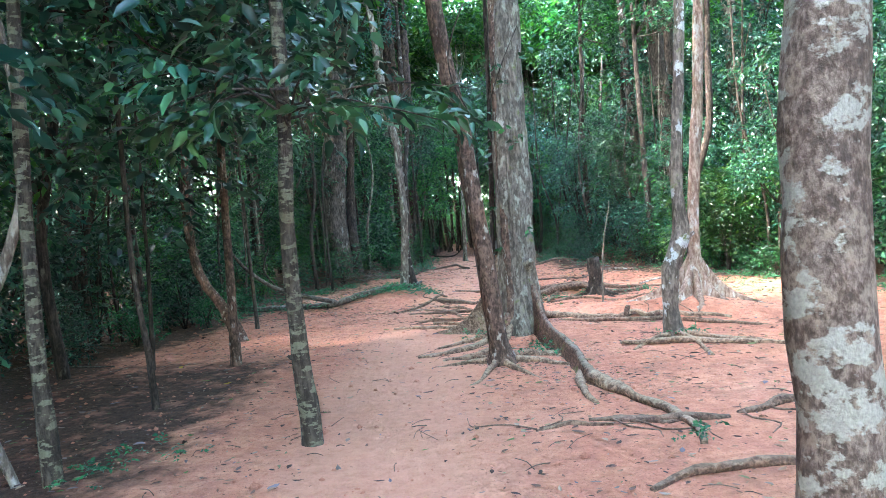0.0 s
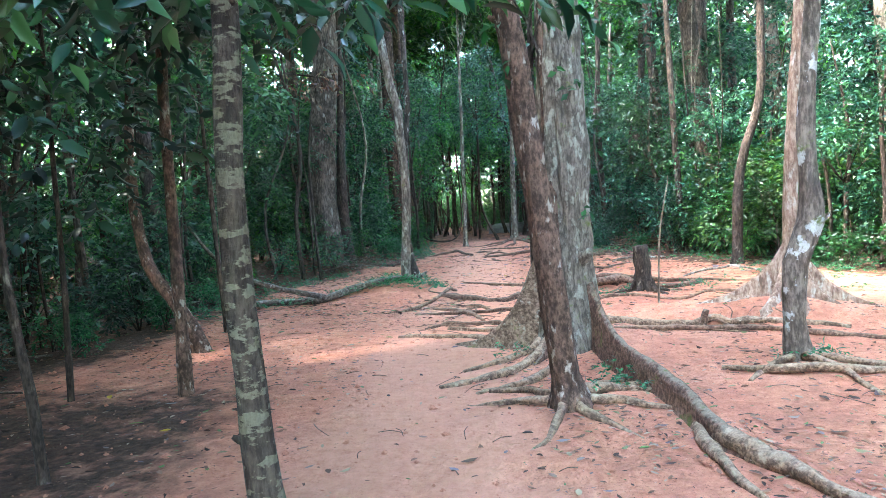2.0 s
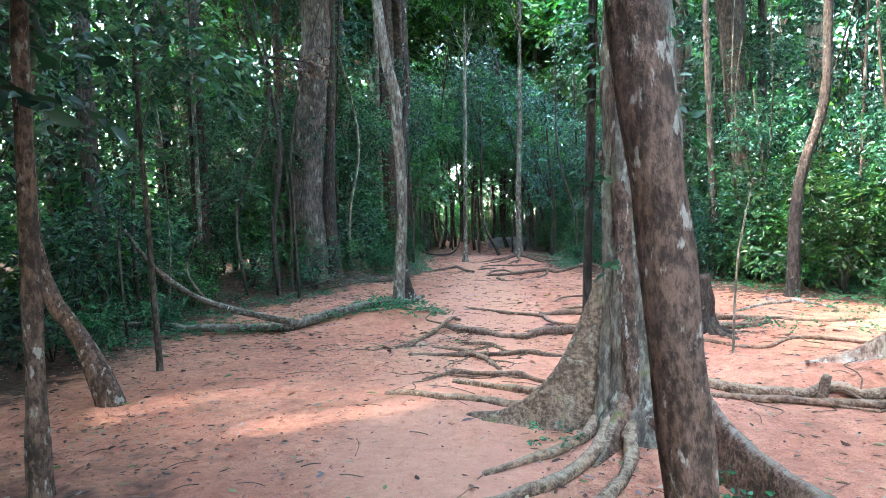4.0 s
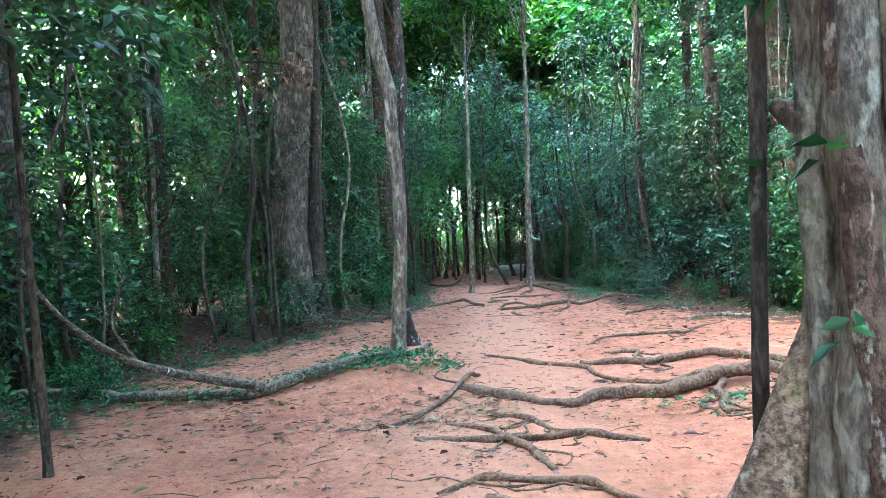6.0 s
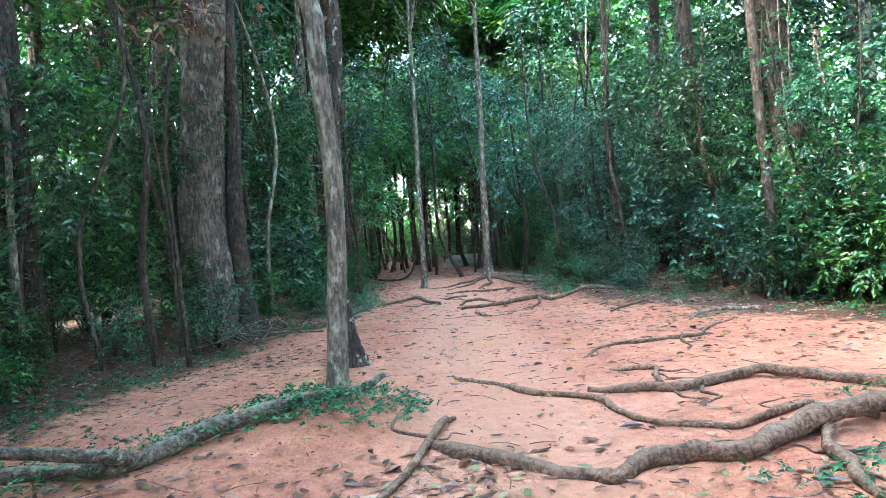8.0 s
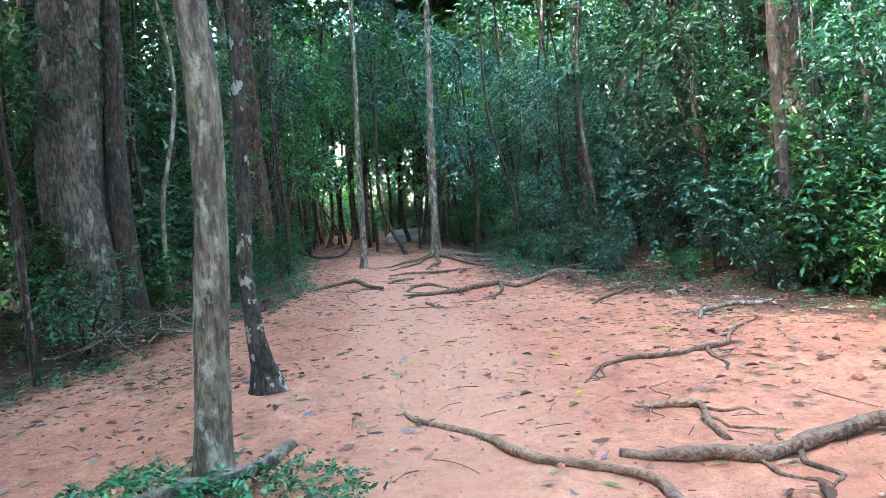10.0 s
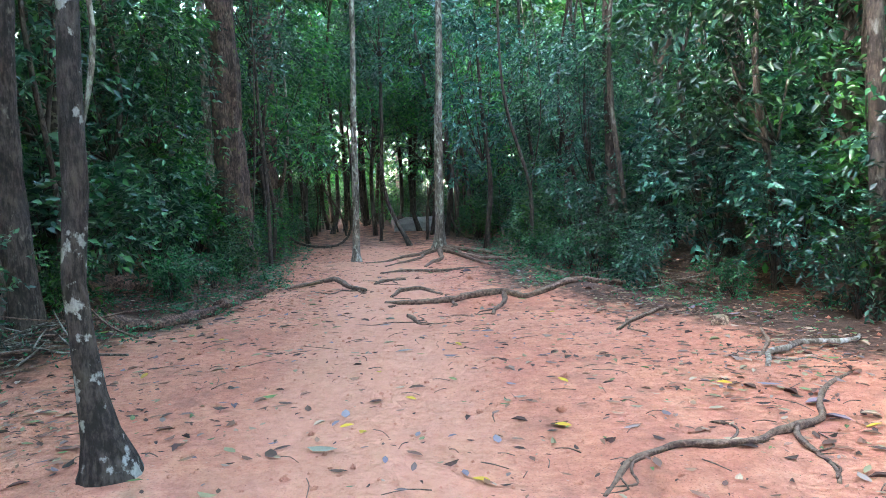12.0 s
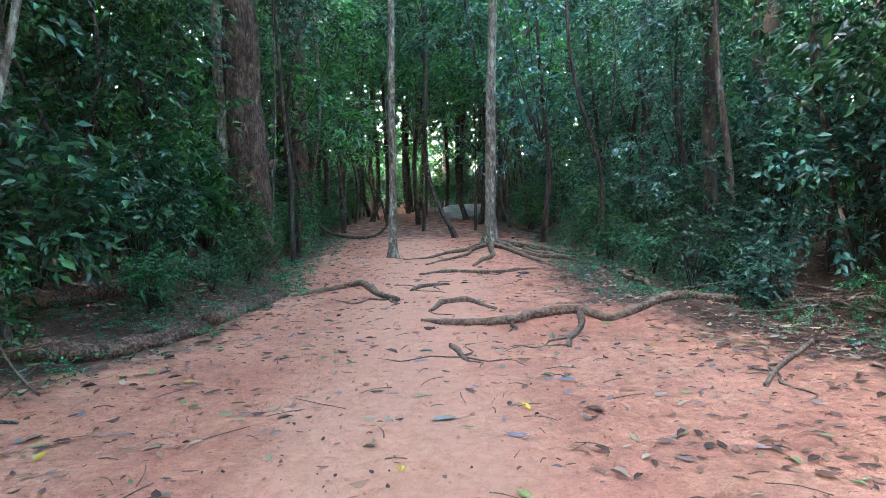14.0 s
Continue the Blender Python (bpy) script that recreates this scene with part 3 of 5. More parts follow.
part("buttress_root", fin([(.55, 9.14, 1.3, .09), (.4, 9.17, 1.02, .08), (.3, 9.18, .83, .075), (.16, 9.2, .55, .07), (.0, 9.25, .3, .065), (-.22, 9.4, .12, .055), (-.5, 9.65, .03, .045)], BARK_FOOT, (BX, BY, bz)), butt)
part("buttress_root", fin([(.6, 9.0, .8, .07), (.5, 8.9, .4, .06), (.35, 8.75, .16, .05), (.2, 8.55, .03, .035), (.05, 8.4, -.03, .03)], BARK_FIN, (BX, BY, bz)), butt)
for k in range(7):
    a = k * .9 + .2
    part("strand", mesh_of("strand", *tube([(math.cos(a + .5) * .30, math.sin(a + .5) * .27, -.05, .07), (math.cos(a + .3) * .205, math.sin(a + .3) * .205, .7, .055), (math.cos(a) * .175, math.sin(a) * .175, 1.7, .055), (.02 + math.cos(a - .25) * .165, math.sin(a - .25) * .165, 3.2, .05), (.03 + math.cos(a) * .12, math.sin(a) * .12, 5.5, .042)], .2, 8, .16, 3, seed=k), BARK_BROWN if k % 3 == 1 else BARK_GREY), butt)
tree("dark slender stem beside a buttressed tree", ax(9.33, [(0, .31, .033), (1.0, .335, .031), (1.9, .38, .03), (3.4, .44, .028)]), BARK_DARK, 8.0, flare=1.2, seg=8)

tree("crooked pale-barked trunk with white lichen blotches", ax(7.95, [(0, 2.30, .10), (.4, 2.28, .085), (.85, 2.30, .105), (1.2, 2.44, .10), (1.5, 2.44, .075), (1.9, 2.42, .066), (2.6, 2.48, .062), (3.1, 2.53, .06)]), BARK_BLOTCHED, 9.0, CANOPY[2], 10.0, .45, flare=1.3,
     roots=[[(2.25, 7.9, .05, .06), (1.95, 7.75, .035, .02), (1.75, 7.6, .025, 0)], [(2.3, 7.85, .05, .06), (2.38, 7.4, .035, .02), (2.4, 7.0, .025, 0)], [(2.35, 7.9, .05, .06), (2.7, 7.65, .04, .03), (3.1, 7.5, .03, 0)], [(1.7, 8.0, .03, .02), (2.0, 7.6, .045, .05), (2.45, 7.4, .045, .04), (2.9, 7.3, .04, .03), (3.4, 7.3, .03, 0)]], root_mat=ROOT)
tan = tree("slim pale trunk on a fluted reddish foot", ax(9.95, [(0, 3.22, .15), (.3, 3.22, .12), (.55, 3.22, .098), (.75, 3.23, .085), (1.43, 3.25, .078), (2.28, 3.32, .073), (3.4, 3.43, .07)]), BARK_TAN, 10.0, CANOPY[0], 10.5, .45, flare=1.3, ribs=6)
for a, L in ((2.9, .95), (3.7, .6), (4.5, .5), (5.3, .6), (6.0, .9), (.6, .7), (1.9, .6)):
    c, sn = math.cos(a), math.sin(a)
    part("buttress_root", fin([(3.22 + c * d * L, 9.95 + sn * d * L + .12 * d * d * math.sin(a * 5), h, w) for d, h, w in ((.05, .62, .05), (.22, .36, .05), (.45, .17, .05), (.75, .06, .045), (1.15, .0, .03))], BARK_TAN, (3.22, 9.95, ground_z(3.22, 9.95))), tan)
tree("dark crooked sapling before sunlit bushes", [(5.25, 16.5, 0, .105), (5.4, 16.5, 1.9, .095), (5.85, 16.5, 3.3, .085), (5.93, 16.5, 4.6, .075)], BARK_DARK, 9.0, UNDER[3], 8.0, 1.3, flare=1.6, seg=10)
tree("thin pale stem rising from low plants", ax(11.4, [(0, 2.17, .014), (.55, 2.19, .012), (1.1, 2.24, .011), (1.6, 2.35, .008)]), BARK_GREY, 1.75, flare=1.3, seg=7)
tree("tall pale-grey trunk bending near the top", ax(14.8, [(0.2, -1.41, .088), (1.25, -1.33, .081), (2.0, -1.29, .072), (2.88, -1.33, .074), (3.3, -1.33, .08), (3.8, -1.44, .078), (5.0, -1.6, .07)]), BARK_GREY, 10.0, CANOPY[2], 10.5, .3, flare=1.25)
tree("slim trunk blotched dark and white with lichen", ax(17.3, [(0, -1.40, .11), (.5, -1.46, .075), (1.1, -1.5, .062), (1.6, -1.46, .06), (2.9, -1.41, .055), (3.84, -1.3, .055), (4.7, -1.31, .05)]), bark("bark_piebald", (0.022, 0.017, 0.014), (0.07, 0.054, 0.043), (0.33, 0.325, 0.285), 3.6, 0.585, stretch=(1, 1, 0.8), soft=0.05), 9.5, CANOPY[0], 10.0, .6, flare=1.7)
tree("massive straight brown trunk behind a litter bank", ax(20.7, [(0, -3.9, .42), (2.1, -3.92, .36), (3.6, -3.81, .34), (5.1, -3.64, .32), (6.1, -3.57, .31)]), bark("bark_massive", (0.05, 0.038, 0.03), (0.145, 0.11, 0.086), (0.27, 0.25, 0.21), 4.0, 0.6), 18.0, CANOPY[1], 17.0, 1.0, flare=1.08, seg=22, ribs=6)
tree("dark side stem at a massive trunk", ax(20.8, [(0, -3.35, .16), (2.1, -3.42, .13), (4.0, -3.3, .1)]), BARK_DARK, 10.0, UNDER[0], 9.5, 1.3, flare=1.3)
tree("thin straight grey trunk standing in the path", ax(28.9, [(0, -.1, .085), (1.63, -.05, .07), (3.4, -.01, .064), (5.1, .05, .058)]), BARK_GREY, 9.5, CANOPY[1], 9.8, .45, flare=1.9)
tree("grey lichened trunk on spreading surface roots", ax(29.7, [(0, 1.86, .15), (.6, 1.88, .12), (1.55, 1.9, .105), (3.44, 1.96, .09), (5.3, 2.04, .075)]), BARK_GREY, 11.0, CANOPY[2], 11.0, .5, flare=1.6,
     roots=[[(1.95, 29.6, .09, .09), (2.5, 29.1, .07, .07), (3.6, 28.9, .05, .03)], [(1.95, 29.5, .09, .09), (2.3, 28.6, .07, .06), (3.1, 28.0, .06, .05), (3.7, 27.8, .04, 0)], [(1.75, 29.5, .06, .05), (1.3, 28.7, .04, .02), (.5, 27.9, .03, 0)], [(1.85, 29.4, .09, .08), (1.75, 28.4, .06, .05), (1.3, 27.5, .045, 0)], [(2.0, 29.7, .06, .04), (2.9, 29.6, .04, .03), (3.8, 29.9, .03, 0)], [(2.4, 28.9, .06, .05), (2.9, 28.3, .05, .05), (3.3, 27.2, .04, 0)], [(1.8, 29.4, .08, .07), (2.1, 28.9, .06, .05), (2.5, 27.8, .05, .03), (2.6, 27.0, .03, 0)], [(1.7, 29.6, .08, .06), (.9, 29.2, .05, .03), (.1, 28.6, .03, 0)], [(2.0, 29.6, .08, .07), (2.8, 29.3, .06, .05), (3.3, 28.5, .05, .03), (4.0, 28.2, .03, 0)]], root_mat=ROOT_DARK)
tree("thick reddish-brown trunk among creepers", ax(21.3, [(0, 6.75, .32), (2.5, 6.55, .275), (3.8, 6.39, .256), (4.9, 6.29, .245), (5.9, 6.18, .235)]), BARK_FAR, 17.0, CANOPY[0], 16.0, 1.2, flare=1.3, seg=18)
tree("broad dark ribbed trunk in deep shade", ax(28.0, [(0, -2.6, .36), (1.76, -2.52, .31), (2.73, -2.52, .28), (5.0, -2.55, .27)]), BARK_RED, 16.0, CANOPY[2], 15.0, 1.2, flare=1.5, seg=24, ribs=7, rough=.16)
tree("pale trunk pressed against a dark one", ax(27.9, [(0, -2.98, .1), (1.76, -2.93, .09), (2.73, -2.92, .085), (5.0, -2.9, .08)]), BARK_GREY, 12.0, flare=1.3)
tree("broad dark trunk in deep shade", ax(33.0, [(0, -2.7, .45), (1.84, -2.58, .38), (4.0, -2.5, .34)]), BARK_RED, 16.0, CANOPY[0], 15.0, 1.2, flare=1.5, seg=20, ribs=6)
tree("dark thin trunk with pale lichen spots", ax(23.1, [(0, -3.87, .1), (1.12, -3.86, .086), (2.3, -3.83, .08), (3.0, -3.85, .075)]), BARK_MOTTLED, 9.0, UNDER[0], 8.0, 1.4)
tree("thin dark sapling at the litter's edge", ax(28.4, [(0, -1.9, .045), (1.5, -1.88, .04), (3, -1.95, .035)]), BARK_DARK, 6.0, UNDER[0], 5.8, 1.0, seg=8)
tree("slim creeper-hung trunk among bushes", ax(20.0, [(0, 5.34, .09), (2.15, 5.26, .08), (4.05, 5.21, .075)]), BARK_FAR, 9.0, UNDER[3], 8.5, 1.3)
tree("tall brown trunk rising from bushes", ax(24.0, [(0, 6.0, .17), (3.7, 6.02, .15), (6.9, 5.88, .14)]), BARK_FAR, 14.0, CANOPY[1], 13.5, 1.0)
tree("slender dark trunk with creepers", ax(25.5, [(0, 4.58, .1), (.8, 4.56, .095), (4.0, 4.5, .09), (6.1, 4.6, .08)]), BARK_DARK, 10.0, UNDER[3], 9.5, 1.4)
tree("crooked dark trunk among backlit leaves", ax(27.0, [(0, 6.3, .16), (3.0, 6.06, .14), (4.2, 6.3, .135), (5.7, 6.42, .13), (8.0, 6.53, .12)]), BARK_DARK, 13.0, CANOPY[2], 13.0, 1.0)
tree("pale stout trunk with flaking brown patches", [(1.33, 2.6, 0, .17), (1.34, 2.6, .45, .155), (1.33, 2.6, 1.3, .15), (1.37, 2.6, 2.2, .155), (1.42, 2.6, 3.2, .15)], bark("bark_flaking", (0.10, 0.066, 0.05), (0.24, 0.175, 0.135), (0.36, 0.33, 0.275), 2.2, 0.53, stretch=(1, 1, 1.4), soft=0.04, grain=0.6), 12.0, CANOPY[1], 12.5, .5, flare=1.3)
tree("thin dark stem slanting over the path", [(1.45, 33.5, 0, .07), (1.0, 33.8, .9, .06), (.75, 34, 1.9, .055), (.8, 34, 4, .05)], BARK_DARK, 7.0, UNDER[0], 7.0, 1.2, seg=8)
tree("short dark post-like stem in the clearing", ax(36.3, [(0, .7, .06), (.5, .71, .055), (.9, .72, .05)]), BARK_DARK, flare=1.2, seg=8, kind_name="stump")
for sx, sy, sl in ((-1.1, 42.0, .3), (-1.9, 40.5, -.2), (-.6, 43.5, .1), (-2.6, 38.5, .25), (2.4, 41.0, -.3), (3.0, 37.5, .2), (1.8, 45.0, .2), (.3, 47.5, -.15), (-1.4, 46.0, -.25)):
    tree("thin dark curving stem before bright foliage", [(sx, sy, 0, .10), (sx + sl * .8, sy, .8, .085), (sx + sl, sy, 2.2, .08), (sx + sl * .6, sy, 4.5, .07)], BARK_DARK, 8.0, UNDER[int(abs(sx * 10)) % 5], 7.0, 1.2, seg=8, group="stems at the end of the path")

g = np.random.default_rng(13)
for cx, cy, rr, z0, z1, n in ((.65, 9.1, .25, 1.2, 4.0, 34), (.05, 6.68, .1, 2.4, 3.6, 7), (5.27, 20.0, .1, .6, 4.5, 26), (6.5, 21.3, .3, 1.0, 5.5, 40), (4.55, 25.5, .1, .6, 5.5, 30)):
    o, w = [], []
    for _ in range(n):
        a, z = g.uniform(0, 6.28), g.uniform(z0, z1)
        o.append((math.cos(a) * rr, math.sin(a) * rr, z - z0))
        w.append((math.cos(a), math.sin(a), g.normal(-.1, .4)))
    e = thing("creeper", (cx, cy, z0), "green climbing creeper leaves clinging to a trunk", "creeper", "creepers")
    part("foliage", mesh_of("foliage", *sprays(g, o, w, 4, .11, .4, .5), LEAF_LOW), e)
    part("stem", mesh_of("stem", *tube([(math.cos(k * 1.1) * rr * 1.05, math.sin(k * 1.1) * rr * 1.05, k * (z1 - z0) / 5, .008) for k in range(6)], .2, 5), BARK_DARK), e)

e = thing("dry_branch", (-3.6, 18.6, 4.7), "hanging dead branch with withered brown leaves", "branch")
g = np.random.default_rng(29)
part("stem", mesh_of("stem", *tube([(-.9, 1.2, .5, .03), (-.4, .3, .25, .022), (.3, -.1, .05, .012), (.9, -.2, -.1, .006)], .2, 6), BARK_DARK), e)
o = g.normal(0, 1, (40, 3)) * np.array((.55, .25, .16))
part("foliage", mesh_of("foliage", *sprays(g, o, sphere_dirs(g, 40), 5, .14, .5), DRY), e)

for pts in ([(-2.3, 33.0, 3.0, .03), (-2.2, 33.0, 1.4, .032), (-1.9, 33.0, .4, .034), (-1.0, 33.1, .12, .036), (-.35, 33.2, .35, .034), (-.15, 33.2, 1.4, .03), (-.2, 33.2, 3.5, .028)],
            [(-1.6, 40.0, 4.0, .035), (-1.3, 40.0, 2.0, .04), (-.7, 40.1, .9, .04), (-.5, 40.1, .0, .045)], [(-2.0, 41.5, 3.5, .03), (-1.6, 41.5, 1.5, .035), (-1.7, 41.5, .0, .04)],
            [(-.9, 43.0, 3.5, .03), (-1.2, 43.0, 1.8, .035), (-.9, 43.0, .0, .04)], [(3.0, 33.5, 3.0, .03), (2.6, 33.4, 1.2, .035), (2.9, 33.3, .3, .035), (3.6, 33.2, .05, .03)], [(2.9, 36.0, 3.2, .03), (2.3, 36.0, 1.4, .04), (2.2, 36.0, .0, .05)]):
    o = on(pts[-1][0], pts[-1][1])
    e = thing("liana", o, "dark looping liana at the dim end of the path", "vine", "lianas")
    part("stem", mesh_of("stem", *tube([(x - o[0], y - o[1], z, q) for x, y, z, q in pts], .15, 8, .14, 4), BARK_DARK), e)

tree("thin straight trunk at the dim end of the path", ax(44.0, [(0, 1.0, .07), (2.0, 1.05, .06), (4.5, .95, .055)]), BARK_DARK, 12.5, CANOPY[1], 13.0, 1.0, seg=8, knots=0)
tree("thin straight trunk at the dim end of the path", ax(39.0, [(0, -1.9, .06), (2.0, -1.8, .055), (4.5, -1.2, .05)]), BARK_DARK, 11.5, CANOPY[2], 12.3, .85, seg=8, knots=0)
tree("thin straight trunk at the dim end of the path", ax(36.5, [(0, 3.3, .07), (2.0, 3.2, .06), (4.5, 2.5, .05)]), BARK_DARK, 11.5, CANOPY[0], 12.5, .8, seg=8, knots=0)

# ---- stump, branches, free roots ----
sz = ground_z(2.25, 12.4)
stump = thing("stump", (2.25, 12.4, sz), "weathered dark stump with root flares, broken off", "stump")
part("trunk", mesh_of("trunk", *tube([(0, 0, -.1, .2), (0, 0, .08, .15), (0, 0, .3, .115), (-.01, 0, .55, .11), (-.02, 0, .68, .1)], .06, 16, .2, 6, ribs=6), BARK_DARK), stump)
for a in range(5):
    c, s = math.cos(a * 1.26 + .3), math.sin(a * 1.26 + .3)
    part("root", mesh_of("root", *tube([(c * .08, s * .08, .18, .05), (c * .2, s * .2, .04, .04), (c * .42, s * .42, -.02, .025)], .06, 7), BARK_DARK), stump)

log = thing("fallen_branch", on(-2.9, 14.25), "long fallen lichen-grey branch lying across the litter", "branch")


def rel(o, rows):
    return [(x - o.location[0], y - o.location[1], ground_z(x, y) + z - o.location[2], r) for x, y, z, r in rows]


part("stem", mesh_of("stem", *tube(rel(log, [(-7.2, 14.6, .1, .065), (-5.6, 14.6, .10, .06), (-4.9, 14.5, .11, .058), (-4.4, 14.3, .08, .055), (-3.8, 14.1, .1, .055), (-3.3, 14.05, .07, .055), (-2.85, 14.0, .06, .06)]), .08, 10, .2, 7), WOOD_DEAD), log)
part("stem", mesh_of("stem", *tube(rel(log, [(-2.95, 13.98, .06, .05), (-2.6, 14.1, .09, .065), (-2.3, 14.25, .10, .06), (-1.95, 14.3, .07, .058), (-1.6, 14.45, .05, .05), (-1.2, 14.75, .09, .035), (-1.02, 14.85, .22, .02)]), .07, 10, .24, 7), WOOD_DEAD), log)
part("fork", mesh_of("fork", *tube(rel(log, [(-2.75, 14.0, .1, .05), (-3.2, 13.75, .28, .045), (-3.5, 13.5, .42, .042), (-3.9, 13.3, .65, .038), (-4.3, 13.1, 1.05, .03), (-4.6, 13.0, 1.5, .02)]), .1, 8, .1, 6), WOOD_DEAD), log)
part("twig", mesh_of("twig", *tube(rel(log, [(-3.75, 13.37, .55, .022), (-4.0, 13.4, .95, .018), (-3.9, 13.5, 1.4, .012)]), .1, 6), WOOD_DEAD), log)
part("paint_mark", mesh_of("paint_mark", *tube(rel(log, [(-3.47, 13.53, .405, .036), (-3.53, 13.475, .436, .036)]), .05, 10, .02), WHITE_TAPE), log, "white painted mark")

